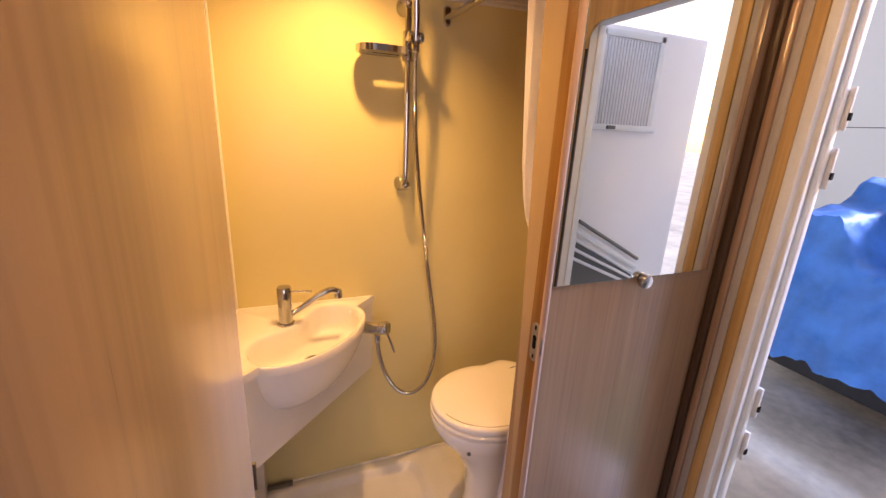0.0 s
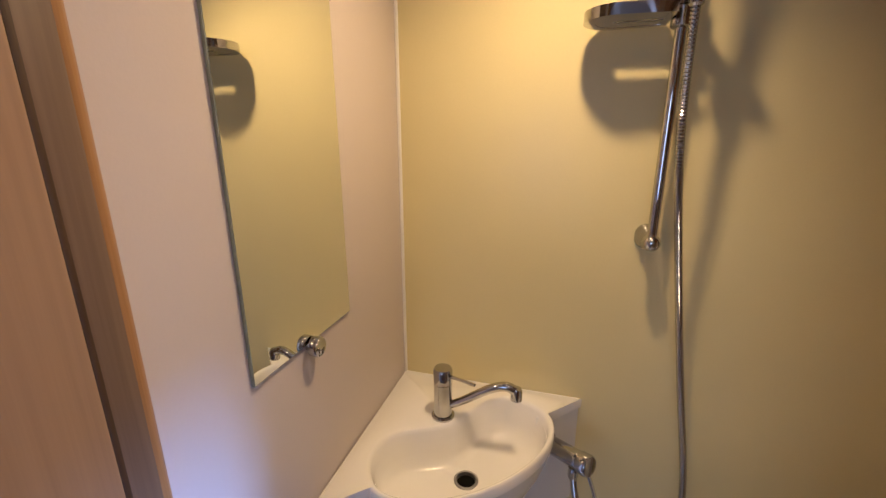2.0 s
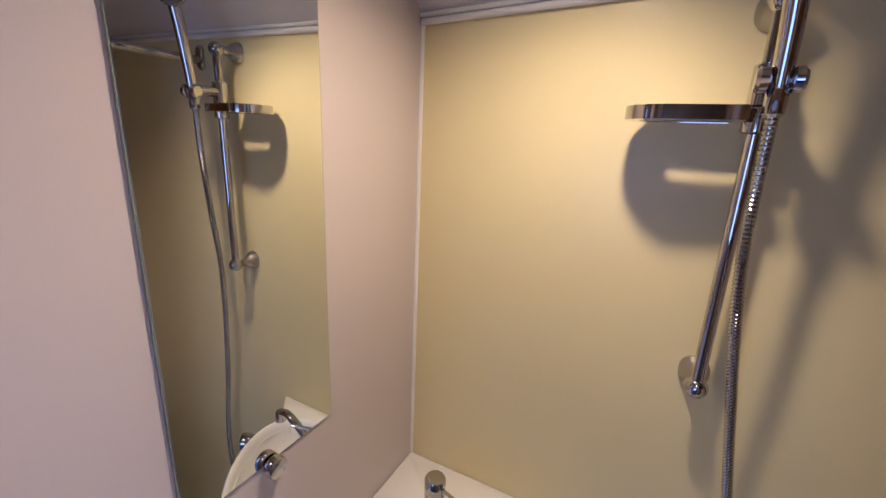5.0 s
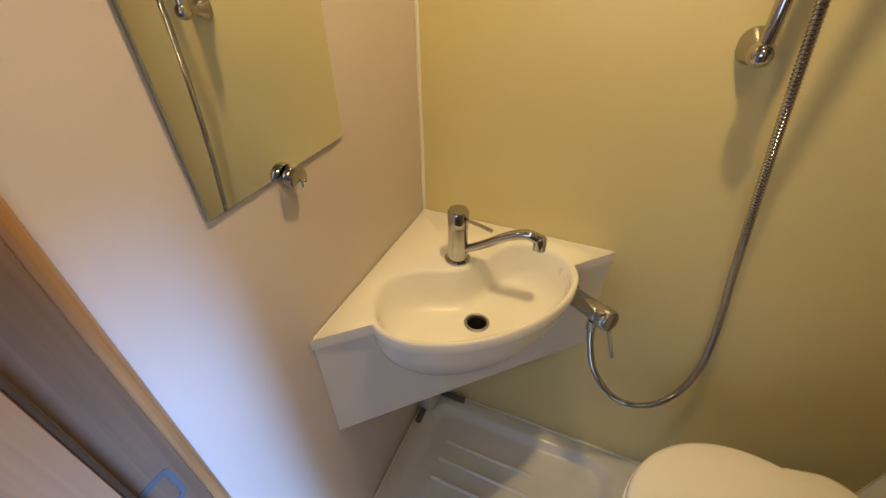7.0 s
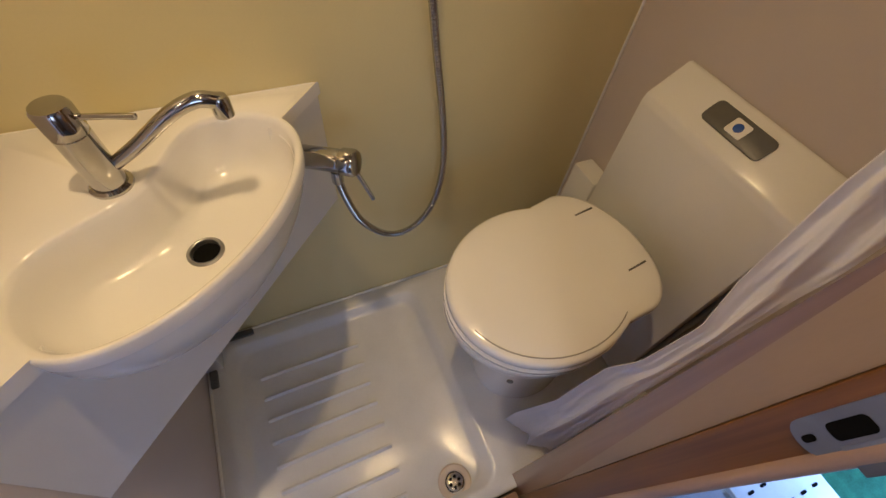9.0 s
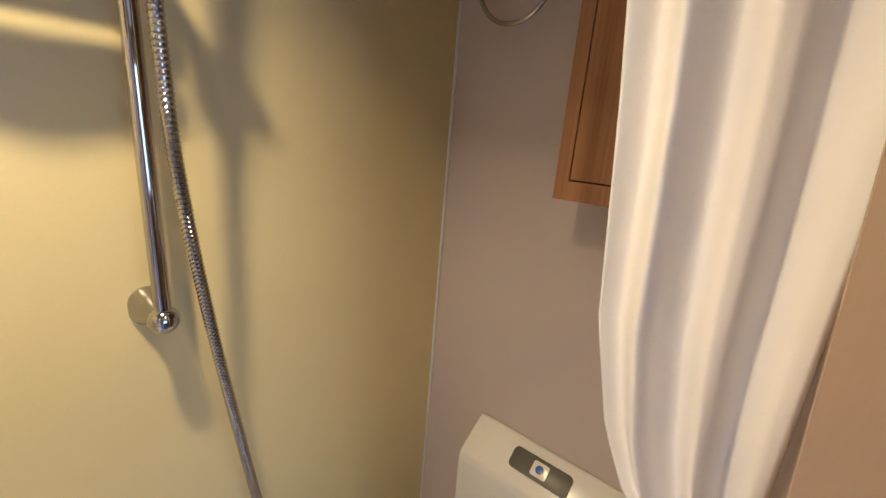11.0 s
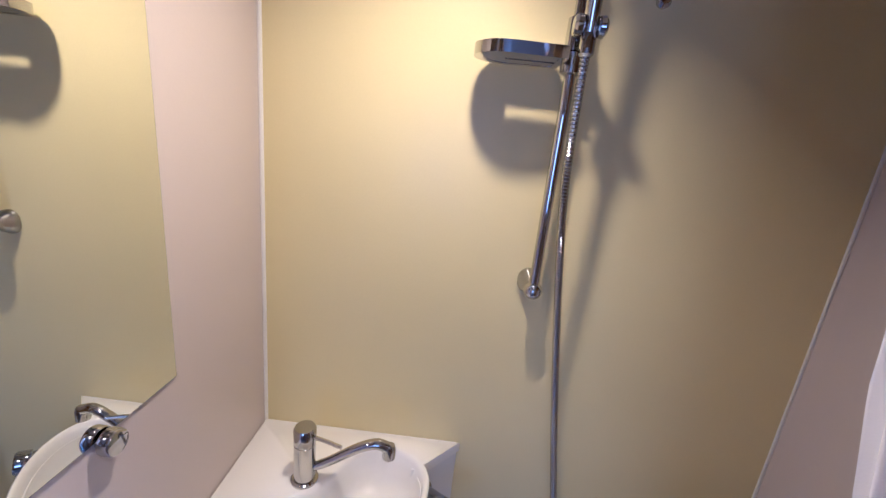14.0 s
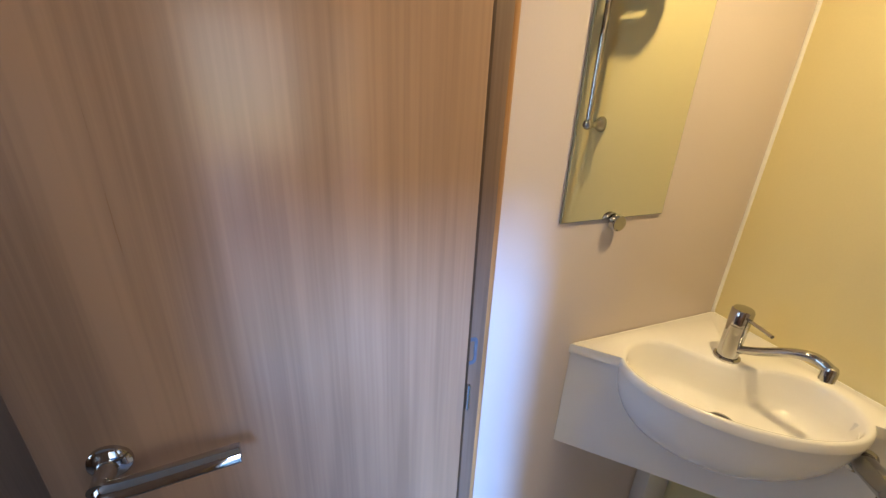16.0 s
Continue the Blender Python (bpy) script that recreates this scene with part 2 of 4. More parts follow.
def smooth_line(pts, steps=8):
    """Catmull-Rom through the points."""
    p = [Vector(q) for q in pts]
    p = [p[0] * 2 - p[1]] + p + [p[-1] * 2 - p[-2]]
    out = []
    for i in range(1, len(p) - 2):
        for k in range(steps):
            t = k / steps
            out.append(0.5 * ((2 * p[i]) + (p[i + 1] - p[i - 1]) * t + (2 * p[i - 1] - 5 * p[i] + 4 * p[i + 1] - p[i + 2]) * t * t + (3 * p[i] - p[i - 1] - 3 * p[i + 1] + p[i + 2]) * t ** 3))
    return out + [p[-2]]


def tube(bm, pts, radius, n=14, flat=1.0):
    """Sweeps a circle, or an oval, along points; radius may be a function of the way along, 0 to 1."""
    pts = [Vector(q) for q in pts]
    side = None
    rings = []
    for i, q in enumerate(pts):
        d = (pts[min(i + 1, len(pts) - 1)] - pts[max(i - 1, 0)]).normalized()
        if side is None:
            side = d.orthogonal().normalized()
        side = (side - d * side.dot(d)).normalized()
        up = d.cross(side)
        r = radius(i / (len(pts) - 1)) if callable(radius) else radius
        rings.append([q + (side * math.cos(2 * math.pi * k / n) + up * flat * math.sin(2 * math.pi * k / n)) * r for k in range(n)])
    return loft(bm, rings)


def plate(bm, outline, z0, z1, bevel=0.0):
    """An upright prism over a flat outline of (x, y)."""
    lo = [bm.verts.new((x, y, z0)) for x, y in outline]
    hi = [bm.verts.new((x, y, z1)) for x, y in outline]
    ring_faces(bm, lo, hi)
    bm.faces.new(lo)
    top = bm.faces.new(hi)
    if bevel:
        bmesh.ops.bevel(bm, geom=list(top.edges), offset=bevel, segments=3, affect="EDGES", profile=0.5)
    return bm


def arc(cx, cy, rx, ry, a0, a1, n):
    return [(cx + rx * math.cos(radians(a0 + (a1 - a0) * i / n)), cy + ry * math.sin(radians(a0 + (a1 - a0) * i / n))) for i in range(n + 1)]


def rounded(w, h, r, n=5):
    """A rectangle with round corners, about its middle."""
    return (arc(w / 2 - r, h / 2 - r, r, r, 0, 90, n) + arc(-w / 2 + r, h / 2 - r, r, r, 90, 180, n)
            + arc(-w / 2 + r, -h / 2 + r, r, r, 180, 270, n) + arc(w / 2 - r, -h / 2 + r, r, r, 270, 360, n))


def moved(bm, m):
    bmesh.ops.transform(bm, matrix=m, verts=bm.verts)
    return bm


# ---- structure of the wet room ----
W, CEIL_Z, EAVE_W, EAVE_E = 1.135, 1.99, 1.802, 1.832
FRONT_IN, FRONT_OUT = -0.64, -0.73
POST = 0.66

structure("wall_west", box(nb(), -0.03, 0.0, -0.685, 0.03, 0.0, 2.03), WALL, "pale smooth laminate wall behind the basin", "wall")
structure("wall_north", box(nb(), 0.0, W + 0.03, 0.0, 0.03, 0.0, 2.03), CREAM_WALL, "cream yellow smooth laminate shower wall", "wall")
structure("wall_east", box(nb(), W, W + 0.03, FRONT_IN, 0.0, 0.0, 2.03), WALL, "pale smooth laminate wall behind the toilet", "wall")

bm = nb()
ends = []
for x, eave in ((0.0, EAVE_W), (W, EAVE_E)):
    ends.append([bm.verts.new((x, y, z)) for y, z in ((0.03, eave), (0, eave), (eave - CEIL_Z, CEIL_Z), (FRONT_OUT, CEIL_Z), (FRONT_OUT, 2.05), (0.03, 2.05))])
    bm.faces.new(ends[-1])
ring_faces(bm, *ends)
structure("ceiling", bm, CEIL, "pale ceiling board sloping down to the shower wall", "ceiling", 20)

structure("trim_corner", tube(nb(), [(0.003, -0.003, 0.08), (0.003, -0.003, 1.798)], 0.0042, 8), SEAL, "thin white sealant bead in the wall corner", "trim")
structure("trim_corner_east", box(nb(), W - 0.006, W - 0.0002, -0.006, -0.0002, 0.08, 1.798, 0.002), TRIM, "thin pale corner strip beside the toilet", "trim")
bm = nb()
tube(bm, [(0.002, -0.005, EAVE_W - 0.008), (W - 0.002, -0.005, EAVE_E - 0.008)], 0.0065, 10)
tube(bm, [(0.002, -0.010, EAVE_W + 0.003), (W - 0.002, -0.010, EAVE_E + 0.003)], 0.0045, 8)
structure("trim_ceiling", bm, TRIM, "narrow cream coving strip along the sloping ceiling", "trim")

# doorway: the jamb, the post with the header, the threshold
bm = nb()
box(bm, -0.03, 0.034, -0.7445, -0.692, 0.0, 1.86, 0.003)
structure("door_jamb", bm, UMBER, "dark brown wooden door jamb", "door jamb")
structure("trim_jamb", tube(nb(), [(0.011, -0.684, 0.06), (0.011, -0.684, 1.80)], 0.012, 14), BEAD, "rounded orange-brown wooden bead along the jamb", "trim")

bm = nb()
box(bm, POST + 0.004, W + 0.03, FRONT_OUT + 0.003, FRONT_IN, 0.0, 2.03)
structure("wall_front", bm, OAK, "pale oak laminate partition beside the doorway", "wall")
bm = nb()
loft(bm, [[(x, -0.690, 0.0), (x, -0.6895, 1.80), (x, -0.605, 1.80), (x, -0.689, 0.37)] for x in (POST - 0.003, POST + 0.0035)])
structure("trim_post", bm, material("post_liner", (0.41, 0.297, 0.19), 0.4, vary=0.06, scale=5, stretch=(4, 4, 0.6)), "tan lining on the end of the partition", "trim")
bm = nb()
box(bm, POST - 0.006, POST + 0.0036, -0.7345, -0.6905, 0.0, 1.86, 0.003)
structure("trim_rebate", bm, REBATE, "varnished brown rebate of the doorway", "trim")
structure("trim_post_edge", tube(nb(), [(POST - 0.003, -0.7325, 0.0), (POST - 0.003, -0.7325, 1.86)], 0.0075, 10), material("pink_edge_strip", (0.48, 0.33, 0.26), 0.35, vary=0.08, scale=6, stretch=(5, 5, 1)), "pale rounded edging strip on the partition", "trim")
bm = nb()
pts = [(0.034, 1.78 + 0.25), (0.034, 1.72)] + arc(0.114, 1.72, 0.08, 0.08, 180, 90, 8)[1:] + arc(POST - 0.086, 1.72, 0.08, 0.08, 90, 0, 8) + [(POST - 0.006, 2.03)]
loft(bm, [[(x, FRONT_OUT, z) for x, z in pts], [(x, FRONT_IN - 0.03, z) for x, z in pts]])
structure("door_header", bm, OAK, "pale oak header over the doorway with rounded corners", "door frame")
structure("threshold", box(nb(), 0.034, POST - 0.006, -0.73, -0.675, 0.0, 0.085, 0.006), OAK, "low oak sill under the doorway", "threshold")

# ---- the rest of the caravan round the camera, plain ----
structure("floor", box(nb(), -0.63, 1.20, -3.2, 0.03, -0.06, 0.0), FLOOR, "grey vinyl caravan floor", "floor")
structure("ceiling_saloon", box(nb(), -0.63, 1.20, -3.2, FRONT_OUT - 0.001, CEIL_Z, 2.05), CEIL, "pale caravan ceiling board", "ceiling")
structure("wall_saloon_west", box(nb(), -0.66, -0.63, -3.2, -0.74, 0.0, 2.05), OAK, "pale oak laminate wall of the caravan", "wall")
bm = nb()
for x0, x1, z0, z1 in ((-0.66, -0.60, 0, 2.05), (0.50, 1.2, 0, 2.05), (-0.60, 0.50, 0, 0.90), (-0.60, 0.50, 1.75, 2.05)):
    box(bm, x0, x1, -3.23, -3.2, z0, z1)
structure("wall_saloon_end", bm, OAK, "pale oak laminate end wall of the caravan", "wall")
structure("wall_saloon_front", box(nb(), -0.66, -0.032, -0.74, -0.69, 0.0, 2.05), OAK, "pale oak laminate wall behind the open door", "wall")
D0, D1, DTOP = -0.845, -1.345, 1.80
bm = nb()
box(bm, 1.17, 1.215, D0, FRONT_OUT + 0.002, 0.0, 2.05)
box(bm, 1.17, 1.215, -3.2, D1, 0.0, 2.05)
box(bm, 1.17, 1.215, D1, D0, DTOP, 2.05)
structure("wall_saloon_east", bm, OAK, "pale oak laminate side wall round the entrance", "wall")
structure("trim_corner_brown", box(nb(), 1.148, 1.169, -0.752, -0.7305, 0.0, 1.98, 0.003), BROWN, "dark brown corner strip beside the entrance", "trim")
structure("trim_entrance_beige", box(nb(), 1.156, 1.1695, -0.772, -0.7525, 0.0, 1.86, 0.003), OAK, "beige wooden edging of the entrance", "trim")
structure("trim_entrance_grey", box(nb(), 1.160, 1.1695, -0.794, -0.7725, 0.0, 1.86, 0.003), ALU_GREY, "grey rubbery sealing strip of the entrance", "trim")
structure("trim_entrance_orange", box(nb(), 1.158, 1.1695, -0.822, -0.7945, 0.0, 1.774, 0.004), TAN, "orange-brown wooden frame of the entrance", "trim")
bm = nb()
box(bm, 1.160, 1.235, -0.846, -0.8225, 0.0, 1.84, 0.003)
box(bm, 1.180, 1.192, -0.856, -0.8455, 0.0, 1.84, 0.002)
box(bm, 1.215, 1.232, -0.858, -0.8455, 0.0, 1.84, 0.002)
entrance = structure("entrance_frame", bm, ALU, "white painted aluminium entrance frame, scuffed", "door frame")
for z in (0.62, 0.75, 1.33, 1.45):
    p = part("hinge_plate", box(nb(), 1.236, 1.244, -0.866, -0.835, z, z + 0.085, 0.002), ALU, entrance)
    part("slot", box(nb(), 1.2365, 1.2455, -0.8685, -0.8645, z + 0.02, z + 0.035), DARK, p)
bm = nb()
box(bm, 1.172, 1.235, D1 - 0.023, D1 + 0.001, 0.0, 1.84, 0.003)
box(bm, 1.200, 1.212, D1 + 0.0005, D1 + 0.006, 0.0, 1.79, 0.002)
box(bm, 1.172, 1.235, D1 + 0.0015, D0 - 0.001, DTOP - 0.022, DTOP, 0.003)
structure("entrance_frame_far", bm, ALU, "white painted aluminium frame on the hinge side", "door frame")

bm = nb()
pts = [(D1 - 0.06, 0.0), (D1 - 0.006, 0.0), (D1 - 0.006, 1.70)] + arc(D1 + 0.069, 1.70, 0.075, 0.075, 180, 90, 8)[1:] + [(-0.7945, 1.775), (-0.7945, 1.86), (D1 - 0.06, 1.86)]
loft(bm, [[(x, y, z) for y, z in pts] for x in (1.1585, 1.1695)])
structure("trim_entrance_arch", bm, TAN, "orange-brown wooden trim arching over the entrance", "trim")
structure("trim_entrance_seal", box(nb(), 1.161, 1.1715, D1 - 0.0055, D1 - 0.0005, 0.0, 1.70, 0.001), RUBBER, "thin dark rubber seal of the entrance", "trim")

step = thing("door_step", "white perforated metal step plate below the entrance", "step", (1.36, -1.13, -0.5))
part("tread", box(nb(), 1.236, 1.52, -1.40, -0.90, -0.035, -0.012, 0.004), ALU, step)
for s in (-1.33, -0.97):
    part("leg", box(nb(), 1.35, 1.40, s - 0.02, s + 0.02, -0.5, -0.0355, 0.004), SATIN, step)
for i in range(5):
    for j in range(8):
        x, y = 1.285 + i * 0.048, -1.36 + j * 0.06
        m = Matrix.Translation((x, y, -0.0115))
        part("slot", moved(plate(nb(), rounded(0.022, 0.008, 0.0038, 3), 0, 0.001), m), DARK, step)

# ---- hall outside ----
structure("ground", box(nb(), -40, 60, -50, 50, -0.62, -0.5), CONCRETE, "stained grey-brown concrete hall floor", "ground")
hall = structure("wall_hall", box(nb(), 7.6, 7.8, 0.9, 16, -0.5, 1.68), HALLWALL, "white panelled hall wall with a joint", "wall")
part("wall_panel", box(nb(), 7.594, 7.8, 0.9, 16, 1.692, 5.5), HALLWALL, hall)
part("joint", box(nb(), 7.62, 7.8, 0.9, 16, 1.68, 1.692), GREY, hall)
bm = nb()
nx, ny = 46, 70
grid = []
for j in range(ny + 1):
    row = []
    for i in range(nx + 1):
        s, q = i / nx, j / ny
        y = 0.56 - 2.1 * q
        if s < 0.28:
            k = s / 0.28
            x, z = 3.62 + 0.12 * k, -0.10 + 0.70 * k
        elif s < 0.5:
            k = (s - 0.28) / 0.22
            x, z = 3.74 + 0.52 * k, 0.60 + 0.10 * k
        elif s < 0.68:
            k = (s - 0.5) / 0.18
            x, z = 4.26 + 0.16 * k, 0.70 + 0.44 * k
        else:
            k = (s - 0.68) / 0.32
            x, z = 4.42 + 1.1 * k, 1.14 + 0.05 * math.sin(3 * k)
        lift = max(0.0, min(1.0, (0.26 - q) / 0.08)) if 0.1 < s < 0.68 else 0.0
        z += (1.02 - z) * 0.85 * lift * min(1.0, (s - 0.1) / 0.18)
        e = max(0.0, 1 - q / 0.04)
        x, z = x + 0.10 * e, -0.12 + (z + 0.12) * (1 - 0.30 * e * e)
        f = noise.noise(Vector((x * 3, y * 5.5, z * 2.2)))
        g = noise.noise(Vector((y * 13, z * 4 + x * 6, 3.0)))
        row.append(bm.verts.new((x + 0.05 * f + 0.045 * g - 0.05 * abs(noise.noise(Vector((y * 7 + x * 3, z * 9, 9.0)))), y + 0.025 * g, z + 0.035 * f + 0.03 * g)))
    grid.append(row)
for j in range(ny):
    for i in range(nx):
        bm.faces.new((grid[j][i], grid[j][i + 1], grid[j + 1][i + 1], grid[j + 1][i]))
side = [bm.verts.new((v.co.x + 0.02, v.co.y - 0.01, -0.08)) for v in grid[0]]
for i in range(nx):
    bm.faces.new((grid[0][i], grid[0][i + 1], side[i + 1], side[i]))
tarp = thing("covered_trailer", "low trailer under a creased blue tarpaulin sheet", "trailer", (4.6, -1.1, -0.5))
part("tarpaulin", bm, TARP, tarp, "creased glossy blue tarpaulin", 70)
part("chassis", box(nb(), 3.90, 5.5, -1.45, 0.50, -0.33, -0.02, 0.02), RUBBER, tarp, "dark metal chassis")
for y in (0.1, -1.1):
    part("wheel", moved(lathe(nb(), [(0.05, -0.09), (0.2, -0.09), (0.235, -0.06), (0.235, 0.06), (0.2, 0.09), (0.05, 0.09)]), aim((4.5, y, -0.265), (4.5, y + 1, -0.265))), RUBBER, tarp, "black rubber tyre")
bm = box(nb(), 1.75, 2.9, -2.2, -0.95, -0.5, -0.488, 0.003)
structure("doormat", bm, MAT, "green artificial grass mat on the hall floor", "mat")

# caravan skin seen only from outside
bm = nb()
box(bm, -0.70, 1.235, -3.27, 0.075, 2.051, 2.09)
box(bm, -0.70, -0.661, -3.27, 0.075, -0.1, 2.05)
box(bm, -0.70, 1.235, 0.031, 0.075, -0.1, 2.05)
for x0, x1, z0, z1 in ((-0.70, -0.60, -0.1, 2.05), (0.50, 1.235, -0.1, 2.05), (-0.60, 0.50, -0.1, 0.90), (-0.60, 0.50, 1.75, 2.05)):
    box(bm, x0, x1, -3.27, -3.231, z0, z1)
box(bm, 1.2155, 1.235, FRONT_OUT + 0.003, 0.030, -0.1, 2.05)
box(bm, 1.2155, 1.235, D0 + 0.0235, FRONT_OUT + 0.002, -0.1, 2.05)
box(bm, 1.2155, 1.235, -3.23, D1 - 0.0235, -0.1, 2.05)
box(bm, 1.2155, 1.235, D1 - 0.0235, D0 + 0.0235, 1.841, 2.05)
structure("caravan_shell", bm, SHELL, "white outer skin of the caravan", "shell")

# the entrance door, standing open
edoor = thing("entrance_door", "white caravan entrance door standing open, blind half drawn", "door", (1.26, -1.44, -0.03), kind="structure")
part("leaf", box(nb(), 1.26, 1.86, -1.475, -1.44, -0.02, 1.82, 0.012), PINKISH, edoor)
bm = nb()
for x0, x1, z0, z1 in ((1.29, 1.315, 1.44, 1.80), (1.585, 1.61, 1.44, 1.80), (1.29, 1.61, 1.775, 1.80)):
    box(bm, x0, x1, -1.4395, -1.428, z0, z1, 0.003)
part("window_frame", bm, ALU, edoor)
bm = nb()
for i in range(18):
    x = 1.318 + i * 0.0148
    box(bm, x, x + 0.0112, -1.4395, -1.4325, 1.462, 1.774, 0.002, 1)
part("blind", bm, material("blind_cloth", (0.66, 0.68, 0.72), 0.7, vary=0.05, scale=20), edoor, "white pleated blind")
bar = part("bar", box(nb(), 1.285, 1.615, -1.4395, -1.415, 1.438, 1.462, 0.003), ALU, edoor)
part("latch", box(nb(), 1.36, 1.40, -1.4145, -1.405, 1.443, 1.457, 0.002), GREY, bar)
stay = part("stay", tube(nb(), [(1.30, -1.42, 1.075), (1.66, -1.42, 0.885)], 0.008, 8), GREY, edoor, "dark door stay")
part("rail", tube(nb(), [(1.28, -1.43, 1.045), (1.66, -1.43, 0.845)], 0.014, 8), ALU, stay)
for k in (1, 2, 3):
    part("rail", tube(nb(), [(1.28, -1.43, 1.045 - 0.042 * k), (1.66, -1.43, 0.845 - 0.030 * k)], 0.007, 8), ALU, stay)
part("pocket", loft(nb(), [[(x, y, z) for x, z in ((1.28, 0.62), (1.66, 0.62), (1.66, 0.80), (1.28, 1.00))] for y in (-1.4395, -1.434)]), GREY, edoor, "dark pocket at the foot of the door")

# ---- the wet room's open door ----
door = thing("door_1", "pale oak laminate door standing open, chrome lever", "door", (0.07, -0.745, 0.06), kind="structure")
leaf = part("leaf", box(nb(), 0.052, 0.085, -1.345, -0.7505, 0.07, 1.80, 0.004), OAK, door)
part("edging", box(nb(), 0.053, 0.082, -0.7503, -0.7455, 0.07, 1.80, 0.001), BROWN, door, "dark brown rubber edging")
part("hinge", tube(nb(), [(0.0865, -0.745, 0.80), (0.0865, -0.745, 0.855)], 0.0035, 8), SATIN, door)
handle = part("door_handle", lathe(nb(), [(0.026, 0), (0.026, 0.006), (0.022, 0.011), (0.013, 0.014), (0.011, 0.045), (0.012, 0.05)], aim((0.085, -1.270, 0.875), (1, -1.270, 0.875))), CHROME, door, "chrome rose and spindle")
tips = smooth_line([(0.128, -1.270, 0.875), (0.138, -1.258, 0.876), (0.140, -1.21, 0.880), (0.140, -1.14, 0.886), (0.139, -1.108, 0.888)], 5)
part("lever", tube(nb(), tips, 0.013, 12, 0.6), CHROME, handle, "flat chrome lever")
bm = nb()
outer, inner = rounded(0.036, 0.062, 0.009, 4), rounded(0.024, 0.046, 0.005, 4)
a = [[bm.verts.new((x, y, z)) for x, y in o] for o, z in ((outer, 0), (inner, 0), (inner, 0.0012), (outer, 0.0012))]
for i in range(4):
    ring_faces(bm, a[i], a[(i + 1) % 4])
moved(bm, Matrix.Translation((0.0342, -0.7245, 0.885)) @ Euler((radians(90), 0, radians(90))).to_matrix().to_4x4())
tagged(solid("tape_mark", bm, TAPE), "small square of blue masking tape on the jamb", "tape")

# strike plate on the post
strike = thing("strike_plate", "steel door strike plate screwed to the doorway rebate", "strike plate", (POST - 0.007, -0.715, 0.983))
SM = Matrix.Translation((POST - 0.0062, -0.716, 0.980)) @ Euler((radians(90), 0, radians(-90))).to_matrix().to_4x4()
part("plate", moved(plate(nb(), rounded(0.026, 0.090, 0.0115, 6), 0, 0.0018), SM), GREY_STEEL, strike)
part("lip", box(nb(), POST - 0.0085, POST - 0.0065, -0.745, -0.725, 0.962, 1.000, 0.0008), GREY_STEEL, strike)
part("latch_hole", moved(plate(nb(), rounded(0.012, 0.032, 0.004, 4), 0.0016, 0.0024), SM), DARK, strike)
for s in (0.034, -0.034):
    part("screw", moved(plate(nb(), rounded(0.005, 0.011, 0.0024, 4), 0.0016, 0.0026), SM @ Matrix.Translation((0, s, 0))), DARK, strike)


# ---- shower tray ----
tray = thing("shower_tray", "white moulded shower tray with raised anti-slip ribs", "shower tray", (0.5, -0.3, 0.0))
bm = nb()
x0, x1, y0, y1 = 0.0015, W - 0.0015, FRONT_IN - 0.03, -0.0015


def rr(cx, cy, w, h, r, z):
    return [(cx + x, cy + y, z) for x, y in rounded(w, h, r, 6)]


loft(bm, [rr((x0 + x1) / 2, (y0 + y1) / 2, x1 - x0, y1 - y0, 0.012, 0.0), rr((x0 + x1) / 2, (y0 + y1) / 2, x1 - x0, y1 - y0, 0.012, 0.071),
          rr((x0 + x1) / 2, (y0 + y1) / 2, x1 - x0 - 0.008, y1 - y0 - 0.008, 0.012, 0.076),
          rr(0.337, -0.343, 0.60, 0.60, 0.05, 0.077), rr(0.337, -0.343, 0.575, 0.585, 0.05, 0.074),
          rr(0.337, -0.343, 0.545, 0.565, 0.05, 0.052), rr(0.337, -0.343, 0.52, 0.54, 0.05, 0.047),
          rr(0.337, -0.343, 0.30, 0.30, 0.04, 0.0455)])
part("basin", bm, TRAY, tray, "", 50)
for i in range(8):
    y = -0.155 - 0.06 * i
    part("rib", tube(nb(), [(0.125, y, 0.046), (0.135, y, 0.0485), (0.395, y, 0.0485), (0.405, y, 0.046)], 0.0062, 8, 0.8), TRAY, tray)
DRAIN = Matrix.Translation((0.526, -0.598, 0))
drain_ob = part("waste", lathe(nb(), [(0.043, 0.0455), (0.043, 0.049), (0.039, 0.052), (0.027, 0.0515), (0.025, 0.048)], DRAIN, 36), BEIGE, tray, "beige plastic waste flange")
part("gap", lathe(nb(), [(0.0245, 0.0482), (0.0245, 0.0492)], DRAIN, 28), DARK, drain_ob)
part("grid", lathe(nb(), [(0.0222, 0.0488), (0.0222, 0.0512), (0.020, 0.0522), (0.004, 0.0524)], DRAIN, 28), SATIN, drain_ob, "round steel waste grid")
part("screw", lathe(nb(), [(0.0038, 0.0522), (0.0036, 0.0536), (0.002, 0.0540)], DRAIN, 14), SATIN, drain_ob)
for k in range(6):
    a = radians(60 * k + 12)
    part("hole", lathe(nb(), [(0.0045, 0.0524), (0.0045, 0.0529)], DRAIN @ Matrix.Translation((0.0125 * math.cos(a), 0.0125 * math.sin(a), 0)), 14), DARK, drain_ob)
part("seal", tube(nb(), [(0.01, -0.0045, 0.0775), (W - 0.01, -0.0045, 0.0775)], 0.0042, 8), SEAL, tray)
part("seal", tube(nb(), [(0.0045, -0.01, 0.0775), (0.0045, -0.655, 0.0775)], 0.0042, 8), SEAL, tray)

